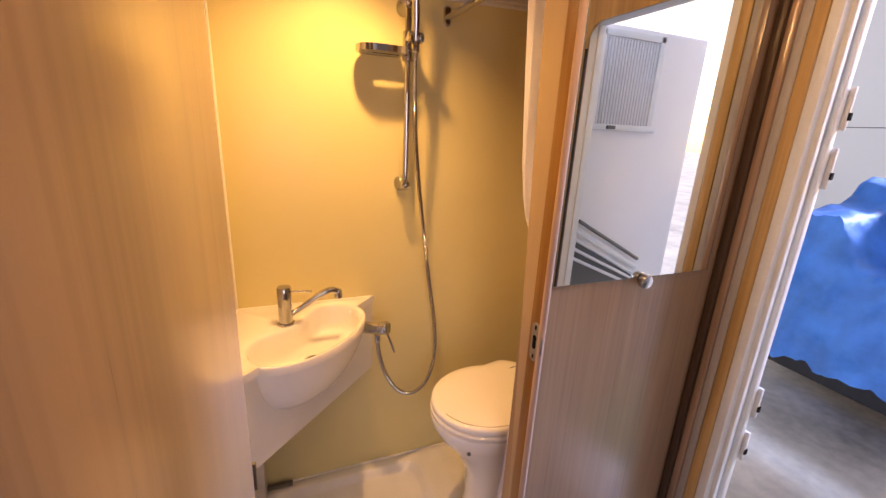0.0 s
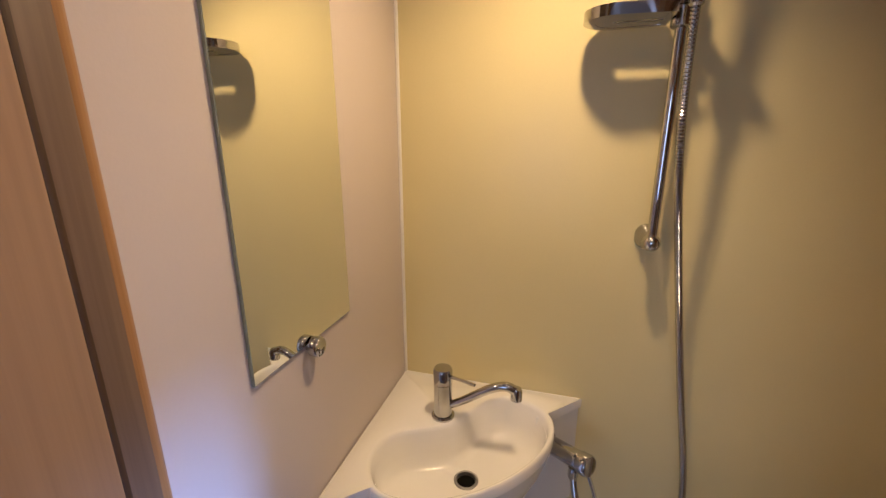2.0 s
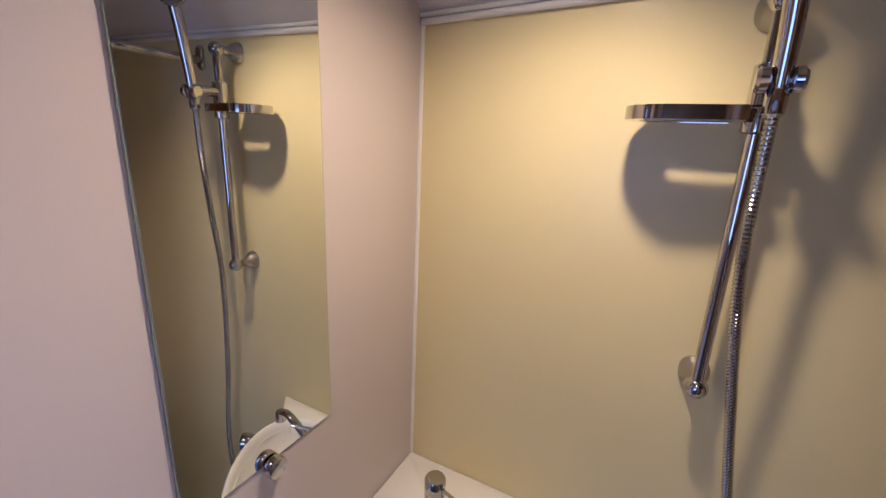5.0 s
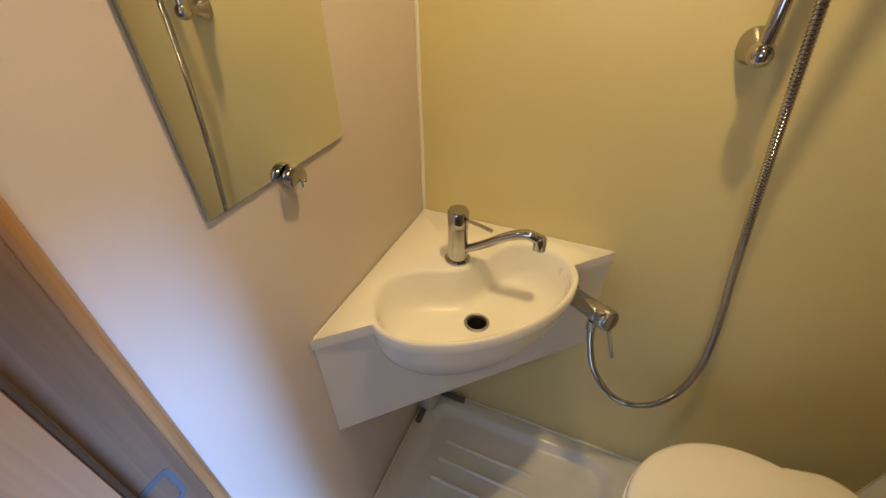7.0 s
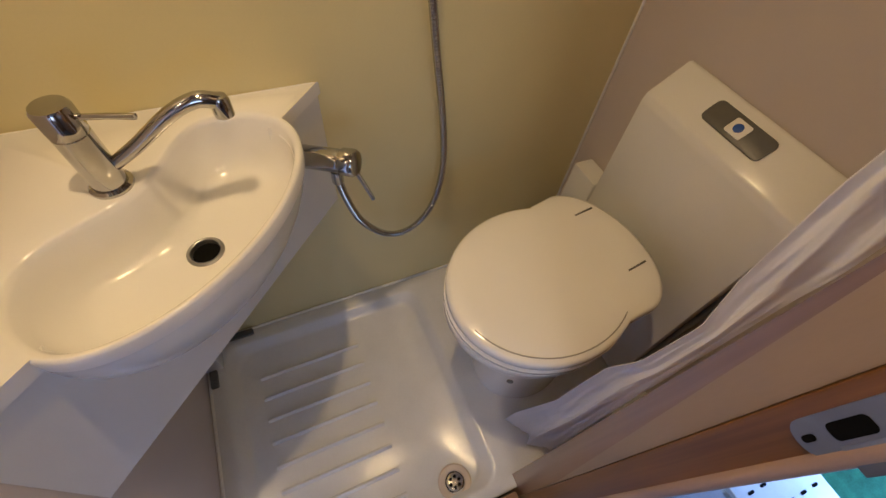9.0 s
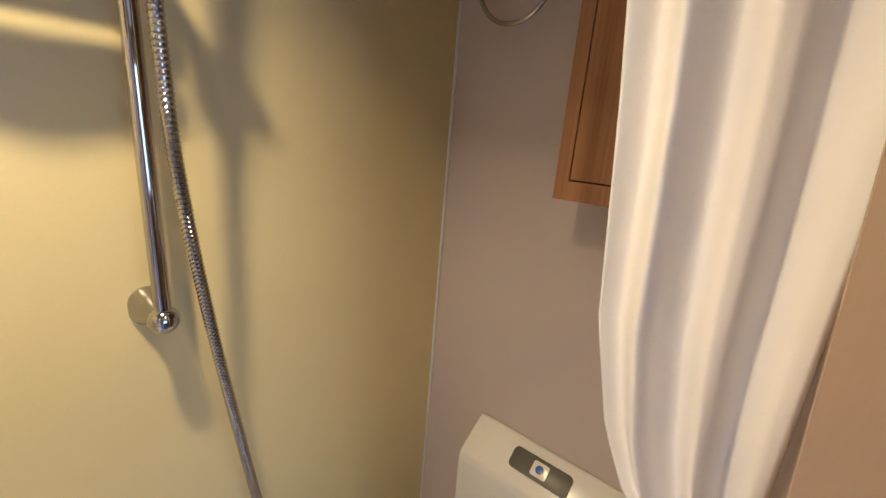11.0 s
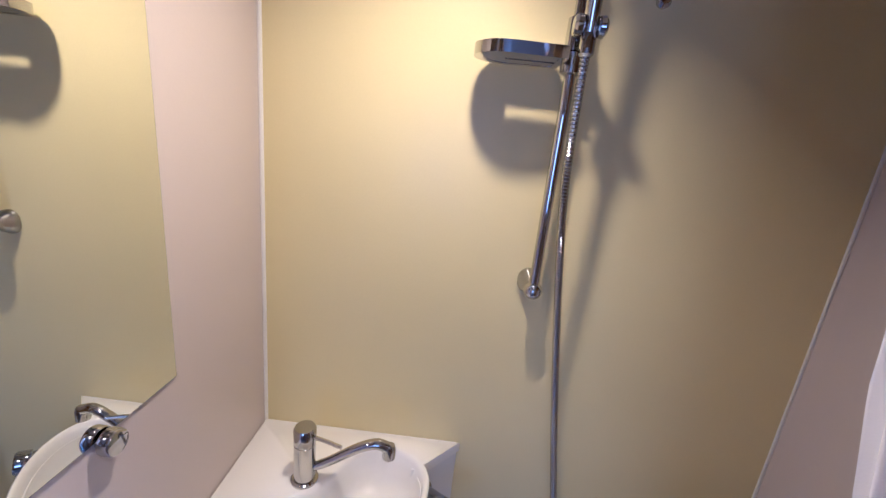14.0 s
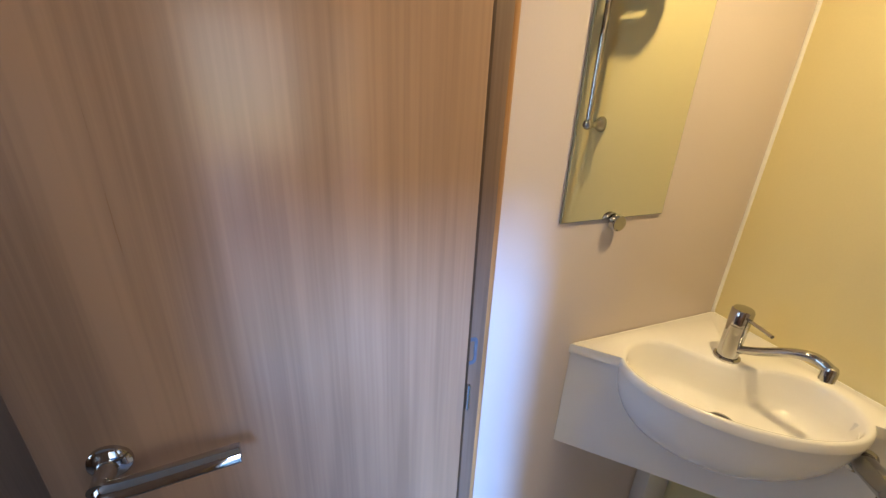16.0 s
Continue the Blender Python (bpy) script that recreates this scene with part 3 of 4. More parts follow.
# boxed pipes under the basin, dark block at their foot
boxing = thing("pipe_boxing", "white boxed pipe cover standing in the corner", "pipe cover", (0.03, -0.05, 0.077))
part("cover", box(nb(), 0.001, 0.045, -0.10, -0.001, 0.0772, 0.60, 0.003), APRON, boxing)
part("foot", box(nb(), 0.0455, 0.135, -0.028, -0.009, 0.0776, 0.090, 0.003), GREY, boxing, "grey sealing strip at its foot")
part("foot", box(nb(), 0.009, 0.028, -0.15, -0.1005, 0.0776, 0.092, 0.003), GREY, boxing, "grey sealing strip at its foot")

# ---- corner basin ----
A, TOP = 0.455, 0.82
R2 = math.sqrt(2)
U0, AU, AV = 0.31, 0.125, 0.216


def uv(u, v, z):
    return ((u + v) / R2, (v - u) / R2, z)


def in_top(u, v):
    return (u <= A / R2 and abs(v) <= u) or ((u - U0) / AU) ** 2 + (v / AV) ** 2 <= 1


def in_bowl(u, v):
    if abs(v) >= AV - 0.013:
        return False
    if u >= U0:
        return ((u - U0) / (AU - 0.012)) ** 2 + (v / (AV - 0.013)) ** 2 <= 1
    k = abs(v) / (AV - 0.013)
    return u >= U0 - 0.125 * math.sqrt(1 - k ** 3) + 0.060 * math.exp(-(v / 0.115) ** 2)


def reach(inside, a):
    lo, hi = 0.0, 0.6
    for _ in range(30):
        mid = (lo + hi) / 2
        lo, hi = (mid, hi) if inside(U0 + mid * math.cos(a), mid * math.sin(a)) else (lo, mid)
    return lo


N = 180
angles = [2 * math.pi * i / N for i in range(N)]
for cu, cv in ((0.0, 0.0), (A / R2, A / R2), (A / R2, -A / R2)):
    t = math.atan2(cv, cu - U0) % (2 * math.pi)
    k = min(range(N), key=lambda i: abs(angles[i] - t))
    angles[k] = t
R_OUT = [max(0.0, reach(in_top, a)) for a in angles]
R_IN = [reach(in_bowl, a) for a in angles]


def polar(rs, z, back=0.0):
    return [uv(U0 + back + r * math.cos(a), r * math.sin(a), z) for r, a in zip(rs, angles)]


basin = thing("corner_basin", "white moulded corner wash basin with an oval bowl", "wash basin", (0.18, -0.18, 0.525))
bm = nb()
inset = 0.0015
rings = [polar([r - 0.020 for r in R_OUT], TOP - 0.024), polar([r - inset for r in R_OUT], TOP - 0.024), polar([r - inset for r in R_OUT], TOP - 0.004), polar([r - 0.005 for r in R_OUT], TOP),
         polar([r + 0.007 for r in R_IN], TOP), polar([r + 0.0015 for r in R_IN], TOP - 0.002), polar([r - 0.003 for r in R_IN], TOP - 0.010)]
for s, least, d in ((0.965, 0, 0.032), (0.93, 0, 0.058), (0.87, 0, 0.077), (0.76, 0, 0.087), (0.58, 0, 0.0925), (0.36, 0.034, 0.0955), (0.0, 0.029, 0.097), (0.0, 0.0235, 0.0972)):
    rings.append(polar([max(r * s, least) for r in R_IN], TOP - d))
loft(bm, rings, False, False)
slab = part("countertop", bm, PLASTIC, basin, "glossy white top with the bowl", 60)
bm = nb()
rings = []
for k in range(9):
    f = radians(90 * k / 8)
    c, s = 0.40 + 0.60 * math.cos(f), math.sin(f)
    rings.append([uv(U0 - 0.04 * s + (AU - 0.0016) * c * math.cos(t), (AV - 0.0016) * c * math.sin(t), TOP - 0.0245 - 0.185 * s) for t in (2 * math.pi * i / 72 for i in range(72))])
loft(bm, rings, False, True)
part("bowl", bm, PLASTIC, basin, "", 60)
UA = A / R2 - 0.004
cut = []
for k in range(13):
    f = radians(90 * k / 12)
    c, h = 0.40 + 0.60 * math.cos(f), math.sin(f)
    w = 1 - ((UA - U0 + 0.04 * h) / ((AU - 0.004) * c)) ** 2
    if w > 0.03:
        cut.append(((AV - 0.012) * c * math.sqrt(w), TOP - 0.0245 - 0.185 * h + 0.006))
tipv = UA - 0.0015
edge = [(-tipv, 0.525), (tipv, 0.525), (tipv, TOP - 0.0245)] + cut + [(-v, z) for v, z in reversed(cut)] + [(-tipv, TOP - 0.0245)]
bm = nb()
loft(bm, [[uv(UA, v, z) for v, z in edge], [uv(UA - 0.014, v * (1 - 0.014 / UA), z) for v, z in edge]])
part("apron", bm, APRON, basin, "white panel below the top")
part("plug_ring", lathe(nb(), [(0.0205, 0.700), (0.0205, 0.7248), (0.0225, 0.7258), (0.0262, 0.7236), (0.0268, 0.716)], Matrix.Translation(uv(0.312, 0, 0)), 32, False, False), GREY_STEEL, basin, "steel waste ring")
part("plug_hole", lathe(nb(), [(0.0203, 0.68), (0.0203, 0.7165)], Matrix.Translation(uv(0.312, 0, 0)), 28), DARK, basin, "dark plug hole")
part("seal", tube(nb(), [(0.004, -A + 0.01, TOP - 0.001), (0.004, -0.004, TOP - 0.001), (A - 0.01, -0.004, TOP - 0.001)], 0.002, 8), SEAL, basin)

# ---- basin tap ----
TX, TY = 0.150, -0.153
tap = thing("basin_tap", "chrome single-lever mixer tap with a curved spout", "tap", (TX, TY, TOP))
part("base_ring", lathe(nb(), [(0.026, TOP), (0.026, TOP + 0.004), (0.0225, TOP + 0.007)], Matrix.Translation((TX, TY, 0)), 30), CHROME, tap)
part("body", lathe(nb(), [(0.0205, TOP + 0.007), (0.0205, TOP + 0.084), (0.0195, TOP + 0.085), (0.0195, TOP + 0.087)], Matrix.Translation((TX, TY, 0)), 30), CHROME, tap)
cap = part("cap", lathe(nb(), [(0.021, TOP + 0.0875), (0.021, TOP + 0.117), (0.0185, TOP + 0.121), (0.008, TOP + 0.1225)], Matrix.Translation((TX, TY, 0)), 30), CHROME, tap, "round chrome lever cap")
part("lever", tube(nb(), [(TX + 0.018, TY - 0.006, TOP + 0.106), (TX + 0.05, TY - 0.017, TOP + 0.108), (TX + 0.077, TY - 0.026, TOP + 0.108)], 0.0038, 10), CHROME, cap)
line = smooth_line([(TX + 0.016, TY + 0.001, TOP + 0.030), (TX + 0.05, TY + 0.004, TOP + 0.048), (TX + 0.10, TY + 0.008, TOP + 0.080), (TX + 0.135, TY + 0.011, TOP + 0.092), (TX + 0.160, TY + 0.013, TOP + 0.084)], 7)
spout = part("spout", tube(nb(), line, lambda s: 0.0085 + 0.0025 * s, 14), CHROME, tap)
part("nozzle", lathe(nb(), [(0.0125, TOP + 0.064), (0.0125, TOP + 0.084), (0.010, TOP + 0.091), (0.004, TOP + 0.094)], Matrix.Translation((TX + 0.160, TY + 0.013, 0)), 24), CHROME, spout)


# ---- mirrors ----
def mirror(name, label, w, h, m, knobs):
    """A flat mirror with a dark polished edge and round chrome clips; m has its lower left corner, x along it, y up, z out."""
    ob = thing(name, label, "mirror", m.translation)
    bm = nb()
    box(bm, 0, w, 0, h, 0.0008, 0.0052)
    part("edge", moved(bm, m), EDGE, ob, "dark polished glass edge")
    bm = nb()
    box(bm, 0.0012, w - 0.0012, 0.0012, h - 0.0012, 0.0053, 0.0058)
    part("glass", moved(bm, m), MIRROR, ob, "silvered mirror glass")
    for kx, ky in knobs:
        c = part("clip", moved(lathe(nb(), [(0.009, 0.0), (0.009, 0.007), (0.0155, 0.0075), (0.0165, 0.010), (0.0165, 0.020), (0.015, 0.0225), (0.006, 0.0235)], Matrix.Translation((kx, ky, 0.0005)), 26), m), CHROME, ob, "round chrome mirror clip")
    return ob


WEST = Matrix(((0, 0, 1, 0.0), (1, 0, 0, -0.536), (0, 1, 0, 1.113), (0, 0, 0, 1)))
mirror("wall_mirror", "tall frameless mirror held by round chrome clips", 0.255, 0.80, WEST, ((0.128, -0.006), (0.128, 0.806)))
OUTM = Matrix(((1, 0, 0, 0.668), (0, 0, -1, FRONT_OUT + 0.003), (0, 1, 0, 1.112), (0, 0, 0, 1)))
mirror("hall_mirror", "frameless mirror on the oak partition, round chrome clip", 0.457, 0.80, OUTM, ((0.246, -0.006), (0.246, 0.806)))

# ---- shower rail, dish, handset, hose, mixer ----
RX, RY = 0.547, -0.058
rail = thing("shower_rail", "chrome riser rail with oval wall mounts", "shower rail", (RX, -0.001, 1.22))
part("pole", tube(nb(), [(RX, RY, 1.222), (RX, RY, 1.772)], 0.0095, 18), CHROME, rail)
for z in (1.228, 1.766):
    mount = moved(loft(nb(), [[(x * s, y * s, k) for x, y in rounded(0.045, 0.052, 0.0215, 7)] for s, k in ((1.0, 0.001), (0.98, 0.006), (0.72, 0.018), (0.42, 0.030), (0.36, 0.048))]), Matrix.Translation((RX, 0, z)) @ Euler((radians(90), 0, 0)).to_matrix().to_4x4())
    mob = part("mount", mount, SATIN, rail, "flared wall mount")
    part("knuckle", lathe(nb(), [(0.0175 * math.cos(radians(a)), 0.0175 * math.sin(radians(a))) for a in range(-80, 81, 16)], Matrix.Translation((RX, RY, z)), 24), CHROME, mob, "round chrome rail end")
slider = part("slider", lathe(nb(), [(0.012, 1.640), (0.0165, 1.642), (0.0165, 1.690), (0.012, 1.693)], Matrix.Translation((RX, RY, 0)), 24), CHROME, rail, "sliding handset holder")
part("arm", tube(nb(), [(RX, RY - 0.008, 1.668), (0.551, -0.128, 1.668)], 0.0125, 16), CHROME, slider)
part("knob", lathe(nb(), [(0.008, 0), (0.0145, 0.003), (0.0155, 0.010), (0.011, 0.014)], aim((0.559, -0.126, 1.664), (0.8, -0.126, 1.664)), 20), CHROME, slider, "round clamp knob")
part("knob", lathe(nb(), [(0.008, 0), (0.0145, 0.004), (0.0155, 0.012), (0.011, 0.016)], aim((0.542, -0.126, 1.664), (0.3, -0.126, 1.664)), 20), CHROME, slider, "round clamp knob")

dish = thing("soap_dish", "chrome and clear plastic soap dish on the rail", "soap dish", (0.47, -0.062, 1.618))
bm = nb()
outer = arc(0.443, -0.064, 0.056, 0.056, 90, 270, 14) + [(0.530, -0.112), (0.530, -0.016)]
inner = arc(0.447, -0.064, 0.040, 0.042, 90, 270, 14) + [(0.518, -0.100), (0.518, -0.028)]
a = [[bm.verts.new((x, y, z)) for x, y in o] for o, z in ((outer, 1.621), (outer, 1.639), (inner, 1.639), (inner, 1.621))]
for i in range(4):
    ring_faces(bm, a[i], a[(i + 1) % 4])
part("rim", bm, CHROME, dish)
bm = nb()
hole = []
for x, y in inner:
    dx, dy = x - 0.480, y + 0.064
    hole.append((0.484 + max(-0.046, min(0.046, dx * 1.6)), -0.063 + max(-0.006, min(0.006, dy))))
a = [[bm.verts.new((x, y, z)) for x, y in o] for o, z in ((inner, 1.6215), (inner, 1.6255), (hole, 1.6255), (hole, 1.6215))]
for i in range(4):
    ring_faces(bm, a[i], a[(i + 1) % 4])
part("bottom", bm, CHROME, dish)
part("socket", lathe(nb(), [(0.0125, 1.606), (0.0175, 1.609), (0.0175, 1.6395), (0.013, 1.6395)], Matrix.Translation((RX, RY, 0)), 24), CHROME, dish)

HX, HY = 0.551, -0.122
handset = thing("hand_shower", "chrome hand shower head resting in its holder", "hand shower", (HX, HY, 1.66))
line = smooth_line([(HX, HY, 1.655), (HX - 0.003, HY - 0.008, 1.72), (HX - 0.010, HY - 0.022, 1.80), (HX - 0.016, HY - 0.036, 1.862)], 6)
part("handle", tube(nb(), line, lambda s: 0.0105 + 0.003 * s, 18), CHROME, handset)
hm = aim((HX - 0.013, HY - 0.030, 1.862), (HX - 0.085, HY - 0.10, 1.835))
head = part("head", lathe(nb(), [(0.012, -0.012), (0.024, -0.006), (0.031, 0.008), (0.031, 0.022), (0.028, 0.026)], hm, 28), CHROME, handset)
part("spray_face", lathe(nb(), [(0.0265, 0.0262), (0.022, 0.0285), (0.004, 0.029)], hm, 24), GREY, head, "dark spray face")

hose_line = smooth_line([(HX, HY, 1.655), (HX + 0.003, HY + 0.006, 1.50), (0.566, -0.100, 1.38), (0.598, -0.066, 1.19), (0.646, -0.045, 0.90), (0.682, -0.04, 0.68), (0.685, -0.042, 0.55), (0.655, -0.05, 0.455), (0.598, -0.06, 0.415), (0.535, -0.075, 0.445), (0.478, -0.095, 0.54), (0.450, -0.104, 0.64), (0.441, -0.115, 0.715)], 26)
fine = []
for a, b in zip(hose_line, hose_line[1:]):
    fine += [a, (a + b) / 2]
hose = thing("shower_hose", "long chrome spiral shower hose hanging in a loop", "hose", (0.60, -0.06, 0.41))
part("sleeve", tube(nb(), fine, 0.0066, 12), SATIN, hose)
bm = nb()
length = sum((b - a).length for a, b in zip(fine, fine[1:]))
rings = max(1, int(length / 0.0058))
i, run = 0, 0.0
for k in range(rings):
    goal = k * 0.0058
    while i < len(fine) - 2 and run + (fine[i + 1] - fine[i]).length < goal:
        run += (fine[i + 1] - fine[i]).length
        i += 1
    d = (fine[i + 1] - fine[i]).normalized()
    c = fine[i] + d * (goal - run)
    sd = d.orthogonal().normalized()
    u2 = d.cross(sd)
    r = [[bm.verts.new(c + d * o + (sd * math.cos(2 * math.pi * j / 10) + u2 * math.sin(2 * math.pi * j / 10)) * rad) for j in range(10)] for o, rad in ((-0.0018, 0.0066), (0.0, 0.0079), (0.0018, 0.0066))]
    ring_faces(bm, r[0], r[1])
    ring_faces(bm, r[1], r[2])
tagged(part("spiral", bm, CHROME, hose), kind="stuff")
for z in (1.635,):
    part("ferrule", lathe(nb(), [(0.008, z - 0.012), (0.0115, z - 0.008), (0.0115, z + 0.018), (0.010, z + 0.022)], Matrix.Translation((HX, HY, 0)), 20), CHROME, hose)

valve = thing("shower_mixer", "chrome shower mixer valve with a small lever", "mixer valve", (0.40, -0.09, 0.73))
part("flange", lathe(nb(), [(0.027, 0.0), (0.027, 0.005), (0.022, 0.009)], aim((0.380, -0.0705, 0.735), (0.474, -0.147, 0.754)), 28), CHROME, valve)
part("body", lathe(nb(), [(0.0195, 0.006), (0.0205, 0.010), (0.0205, 0.088), (0.019, 0.092)], aim((0.380, -0.0705, 0.735), (0.474, -0.147, 0.754)), 28), CHROME, valve)
vm = aim((0.450, -0.1274, 0.7492), (0.544, -0.2039, 0.7682))
vcap = part("cap", lathe(nb(), [(0.0215, 0.002), (0.0235, 0.004), (0.0235, 0.024), (0.021, 0.028), (0.008, 0.029)], vm, 28), CHROME, valve)
part("lever", tube(nb(), [(0.468, -0.138, 0.735), (0.482, -0.143, 0.697), (0.494, -0.147, 0.660)], 0.0042, 10), CHROME, vcap)
part("outlet", lathe(nb(), [(0.009, 0.69), (0.011, 0.694), (0.011, 0.72)], Matrix.Translation((0.441, -0.115, 0)), 18), CHROME, valve)

# ---- toilet ----
TR = 8.0
toilet = thing("toilet", "white plastic cassette toilet with a closed round lid", "toilet", (0.745, -0.383, 0.0772), TR)
Z0 = -0.0772


def oval(cx, rx, ry, z, n=48):
    return [(cx + rx * math.cos(t), ry * math.sin(t), z) for t in (2 * math.pi * i / n for i in range(n))]


bm = nb()
loft(bm, [oval(0.085, 0.140, 0.118, 0.0), oval(0.085, 0.140, 0.118, 0.02), oval(0.085, 0.128, 0.108, 0.10), oval(0.08, 0.128, 0.106, 0.22), oval(0.05, 0.152, 0.121, 0.33),
          oval(0.015, 0.182, 0.148, 0.41), oval(0.0, 0.190, 0.163, 0.455), oval(0.0, 0.190, 0.164, 0.472), oval(0.0, 0.180, 0.155, 0.476)])
part("pedestal", bm, PLASTIC, toilet, "", 60)
bm = nb()
loft(bm, [oval(0.0, 0.183, 0.160, 0.478), oval(0.0, 0.190, 0.167, 0.482), oval(0.0, 0.191, 0.168, 0.492), oval(0.0, 0.184, 0.161, 0.497)])
part("seat", bm, PLASTIC, toilet, "", 60)
front = arc(0.0, 0.0, 0.189, 0.166, 63, 297, 40)
back = [(0.090, -0.150), (0.142, -0.153)] + [(0.142 + 0.095 * math.cos(radians(a)), 0.153 * math.sin(radians(a))) for a in range(-84, 85, 7)] + [(0.142, 0.153), (0.090, 0.150)]
outline = front + back
bm = nb()


def lid_ring(s, z):
    return [(0.02 + (x - 0.02) * s, y * s, z) for x, y in outline]


loft(bm, [lid_ring(0.985, 0.4985), lid_ring(1.0, 0.502), lid_ring(1.0, 0.514), lid_ring(0.99, 0.5195), lid_ring(0.955, 0.5225), lid_ring(0.80, 0.5265), lid_ring(0.5, 0.5285), lid_ring(0.2, 0.529)])
lid = part("lid", bm, PLASTIC, toilet, "smooth white lid", 50)
# shadow line along the lid's rim, drawn as a thin grey tube
bm = nb()
tube(bm, [(x, y, 0.5232) for x, y in arc(0.0, 0.0, 0.176, 0.153, 190, 300, 24)], 0.0014, 6)
part("groove_shade", bm, material("lid_shadow_line", (0.35, 0.34, 0.32), 0.5), lid)
for y in (0.082, -0.072):
    part("hinge_slit", box(nb(), 0.152, 0.200, y - 0.0018, y + 0.0018, 0.5215, 0.5275), GREY, lid)
part("plug", lathe(nb(), [(0.006, 0), (0.006, 0.003), (0.003, 0.004)], aim((-0.140, -0.113, 0.435), (-0.7, -0.7, 0.435)), 12), GREY, toilet, "small grey screw cover")

cistern = thing("cistern", "white flush cistern with a sloping top panel", "cistern", (1.09, -0.35, 0.077))
bm = nb()
prof = [(1.1335, 0.078), (1.068, 0.078), (1.058, 0.10), (1.046, 0.775), (1.050, 0.792), (1.122, 0.846), (1.1335, 0.846)]
ring0 = [[(x, y, z) for x, z in prof] for y in (-0.536, -0.172)]
loft(bm, ring0)
es = [e for e in bm.edges]
bmesh.ops.bevel(bm, geom=es, offset=0.0035, segments=2, affect="EDGES", profile=0.5)
cbody = part("body", bm, APRON, cistern)
# shade on the cistern's side, put in as a thin grey plate
part("side_shade", box(nb(), 1.075, 1.1335, -0.550, -0.5365, 0.10, 0.81, 0.003), GREY, cistern, "grey plate painting the shade on the cistern side")
CM = Matrix.Translation((1.0900, -0.345, 0.8229)) @ Euler((0, radians(-36.9), 0)).to_matrix().to_4x4()
panel = part("flush_panel", moved(plate(nb(), rounded(0.045, 0.130, 0.010, 5), 0.0002, 0.0032, 0.001), CM), GREY, cistern, "grey flush control panel")
bt = part("button", moved(plate(nb(), rounded(0.030, 0.034, 0.004, 4), 0.0034, 0.0052, 0.0006), CM), PLASTIC, panel, "white flush button")
bt2 = moved(lathe(nb(), [(0.0085, 0.0055), (0.0085, 0.0065), (0.006, 0.007)], CM, 20), Matrix())
tagged(solid("button_mark", bt2, BLUE_BUTTON), "small blue disc on the flush button", "button")
pipebox = thing("pipe_cover", "small white pipe cover beside the cistern", "pipe cover", (1.1, -0.10, 0.077))
part("cover", box(nb(), 1.075, 1.1335, -0.150, -0.060, 0.0772, 0.50, 0.006), APRON, pipebox)

# ---- towel ring, cupboard ----
ring = thing("towel_ring", "round chrome towel ring on a small wall boss", "towel ring", (W, -0.155, 1.82))
part("boss", lathe(nb(), [(0.019, 0.0), (0.019, 0.006), (0.012, 0.012), (0.010, 0.04), (0.012, 0.046)], aim((W - 0.0005, -0.155, 1.826), (0, -0.155, 1.826)), 24), CHROME, ring)
circle = [(W - 0.036, -0.150 + 0.076 * math.sin(t), 1.745 + 0.076 * math.cos(t)) for t in (2 * math.pi * i / 64 for i in range(65))]
part("ring", tube(nb(), circle, 0.0046, 10), CHROME, ring)

cup = thing("wall_cupboard", "cherry-coloured wooden wall cupboard, door closed", "cupboard", (1.085, -0.47, 1.39))
part("carcass", box(nb(), 1.040, W - 0.0005, -0.634, -0.314, 1.385, 1.989, 0.002), CHERRY, cup)
bm = nb()
for y0, y1, z0, z1 in ((-0.632, -0.602, 1.385, 1.989), (-0.334, -0.312, 1.385, 1.989), (-0.602, -0.334, 1.385, 1.415), (-0.602, -0.334, 1.965, 1.989)):
    box(bm, 1.026, 1.0395, y0, y1, z0, z1)
part("face_frame", bm, CHERRY, cup)
cdoor = part("door", box(nb(), 1.024, 1.0390, -0.5995, -0.3365, 1.4175, 1.9625, 0.0015), CHERRY, cup)
part("gap", box(nb(), 1.0391, 1.0398, -0.602, -0.334, 1.415, 1.965), RUBBER, cup, "dark gap round the door")
part("knob", lathe(nb(), [(0.006, 0), (0.007, 0.008), (0.013, 0.013), (0.0145, 0.019), (0.012, 0.025), (0.005, 0.027)], aim((1.0238, -0.374, 1.690), (0, -0.374, 1.690)), 24), SATIN, cdoor, "round satin steel knob")

# ---- curtain, rod, tie ----
CX = 0.692
rod = thing("curtain_rod", "chrome shower curtain rod fixed to the wall", "curtain rod", (CX, -0.3, 1.755))
part("rod", tube(nb(), [(CX, -0.004, 1.755), (CX, -0.30, 1.757), (CX + 0.01, FRONT_IN + 0.0015, 1.758)], 0.0105, 18), CHROME, rod)
part("bracket", moved(loft(nb(), [[(x * s, y * s, k) for x, y in rounded(0.024, 0.062, 0.0118, 6)] for s, k in ((1, 0.0008), (1, 0.006), (0.8, 0.011))]), Matrix.Translation((CX, 0, 1.762)) @ Euler((radians(90), 0, 0)).to_matrix().to_4x4()), CHROME, rod)

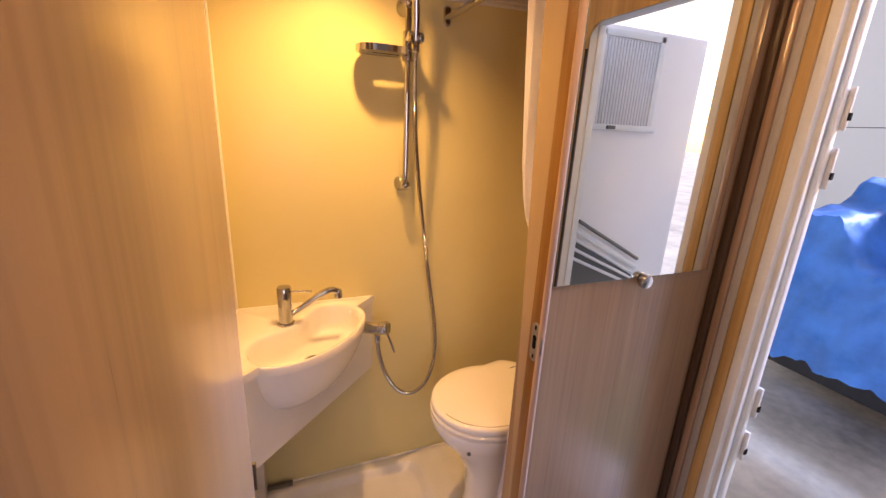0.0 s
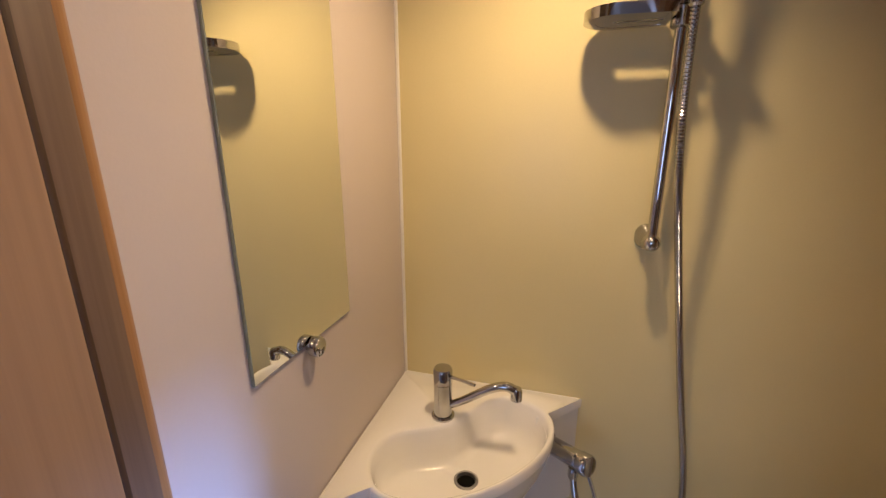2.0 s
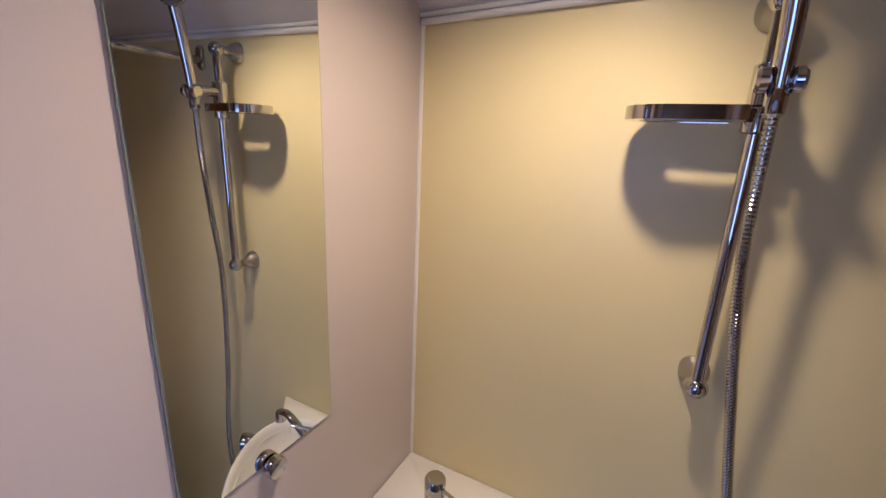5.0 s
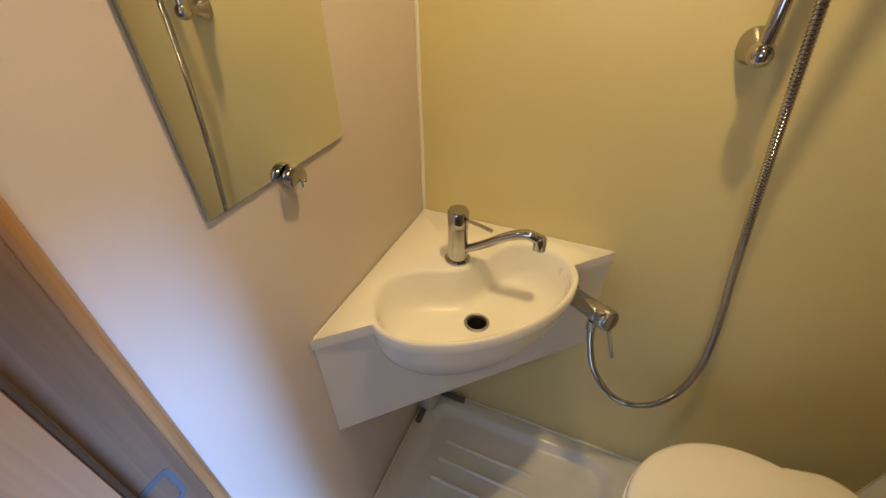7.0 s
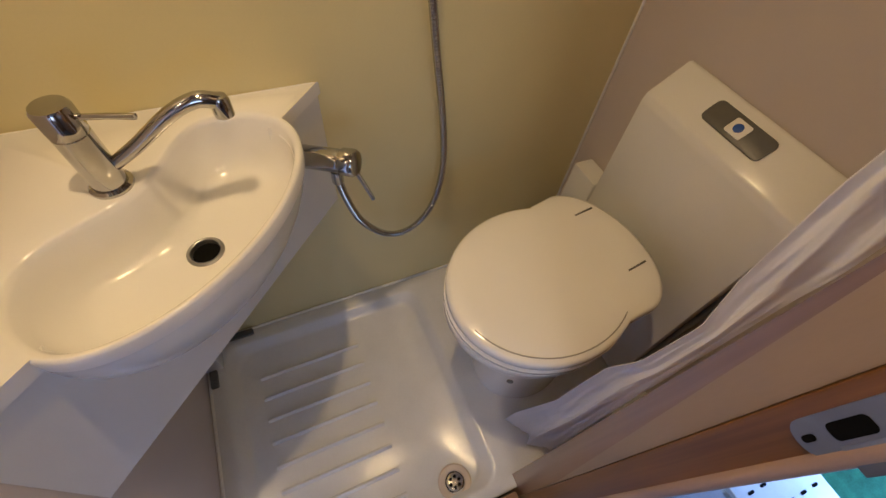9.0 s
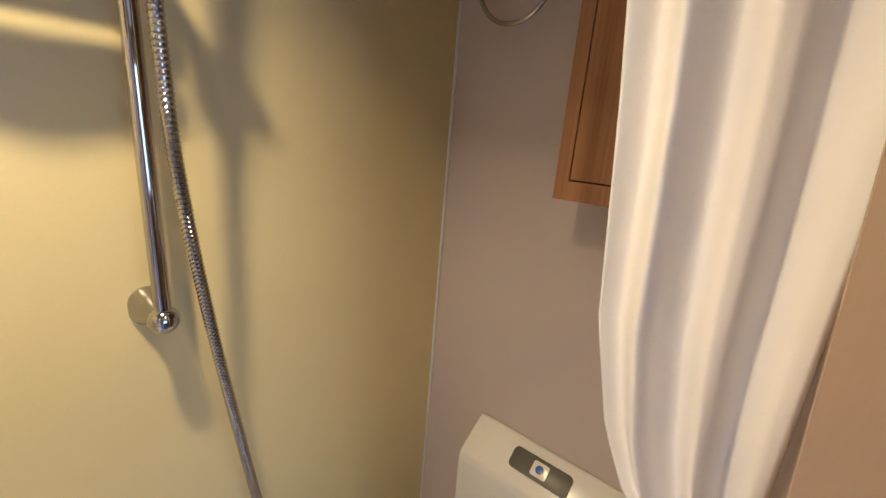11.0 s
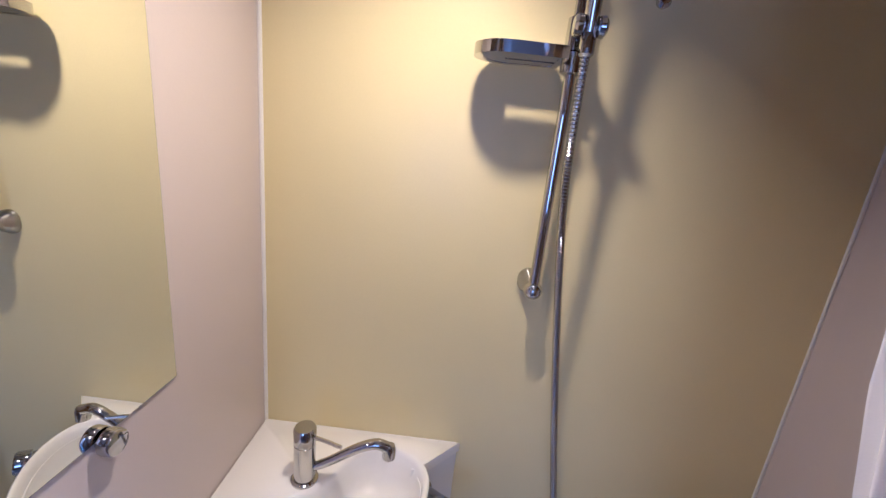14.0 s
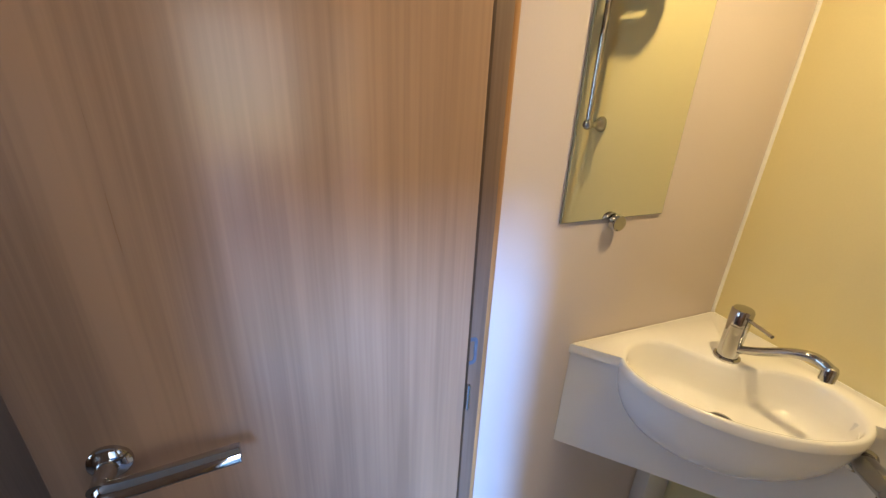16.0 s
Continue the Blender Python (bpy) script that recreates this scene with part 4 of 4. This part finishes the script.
TIE = 1.177
NS, NZ = 140, 100
HEIGHTS = [0.085, 0.20, 0.46, 0.68, 0.76, 0.88, 0.95, 1.06, 1.16, 1.177, 1.21, 1.26, 1.345, 1.50, 1.748]
NEAR = [-0.520, -0.530, -0.572, -0.585, -0.605, -0.612, -0.600, -0.592, -0.592, -0.594, -0.556, -0.532, -0.512, -0.500, -0.474]
FOLD = [0.013, 0.010, 0.007, 0.005, 0.004, 0.003, 0.004, 0.006, 0.006, 0.006, 0.008, 0.010, 0.010, 0.011, 0.012]
bm = nb()
rows = []
for j in range(NZ + 1):
    z = 1.748 - (1.748 - 0.085) * j / NZ
    ya, yb, amp = float(np.interp(z, HEIGHTS, NEAR)), -0.634, float(np.interp(z, HEIGHTS, FOLD))
    xa, xb = 0.702, 0.716 + 0.10 * max(0.0, 0.7 - z)
    row = []
    for i in range(NS + 1):
        s = i / NS
        low = min(1.0, max(0.0, (1.16 - z) / 0.2))
        ph = s * 2 * math.pi * (3.0 - 1.9 * low) + 1.1 * noise.noise(Vector((s * 3, z * 1.2, 0)))
        f = math.sin(ph) + 0.22 * math.sin(2.1 * ph + 1.7 + z) + 0.35 * noise.noise(Vector((s * 7, z * 3, 5)))
        f += 0.55 * low * noise.noise(Vector((s * 5, z * 14, 2))) + 0.3 * low * noise.noise(Vector((s * 11, z * 27, 8)))
        y = ya + (yb - ya) * s + amp * 0.22 * math.cos(ph * 0.9 + 0.5)
        x = xa + (xb - xa) * s + amp * f
        row.append(bm.verts.new((max(x, 0.669), max(y, FRONT_IN + 0.003), z)))
    rows.append(row)
for a, b in zip(rows, rows[1:]):
    for i in range(NS):
        bm.faces.new((a[i], a[i + 1], b[i + 1], b[i]))
curtain = tagged(solid("shower_curtain", bm, CLOTH, 80), "white shower curtain gathered and tied back", "curtain")
thick = curtain.modifiers.new("thickness", "SOLIDIFY")
thick.thickness = 0.0015
tie = thing("curtain_tie", "grey cord holding the curtain to a hook", "curtain tie", (0.69, -0.61, TIE))
loop = [(0.706 + 0.024 * math.cos(t), -0.6155 + 0.0205 * math.sin(t), TIE + 0.012 - 0.022 * math.sin(t)) for t in (2 * math.pi * i / 40 for i in range(41))]
part("cord", tube(nb(), loop, 0.003, 10), SATIN, tie, "grey elastic cord")
part("hook", box(nb(), 0.671, 0.677, FRONT_IN + 0.0005, FRONT_IN + 0.008, TIE + 0.028, TIE + 0.044, 0.002), RUBBER, tie, "dark plastic hook")

# ---- ceiling light ----
light = thing("ceiling_light", "small round downlight on the wet room ceiling", "ceiling light", (LAMP[0], LAMP[1], CEIL_Z))
part("housing", lathe(nb(), [(0.040, CEIL_Z - 0.0005), (0.040, CEIL_Z - 0.010), (0.030, CEIL_Z - 0.020)], Matrix.Translation((LAMP[0], LAMP[1], 0)), 32), SATIN, light)
part("lens", lathe(nb(), [(0.026, CEIL_Z - 0.0205), (0.022, CEIL_Z - 0.025), (0.008, CEIL_Z - 0.027)], Matrix.Translation((LAMP[0], LAMP[1], 0)), 28), GLOW, light, "glowing warm lens")

lamp2 = thing("saloon_light", "round warm ceiling lamp in the caravan saloon", "ceiling light", (SALOON[0], SALOON[1], CEIL_Z))
part("housing", lathe(nb(), [(0.07, CEIL_Z - 0.0005), (0.07, CEIL_Z - 0.008), (0.062, CEIL_Z - 0.012)], Matrix.Translation((SALOON[0], SALOON[1], 0)), 32), SATIN, lamp2)
part("lens", lathe(nb(), [(0.060, CEIL_Z - 0.0122), (0.050, CEIL_Z - 0.020), (0.012, CEIL_Z - 0.024)], Matrix.Translation((SALOON[0], SALOON[1], 0)), 28), GLOW, lamp2, "glowing warm lens")
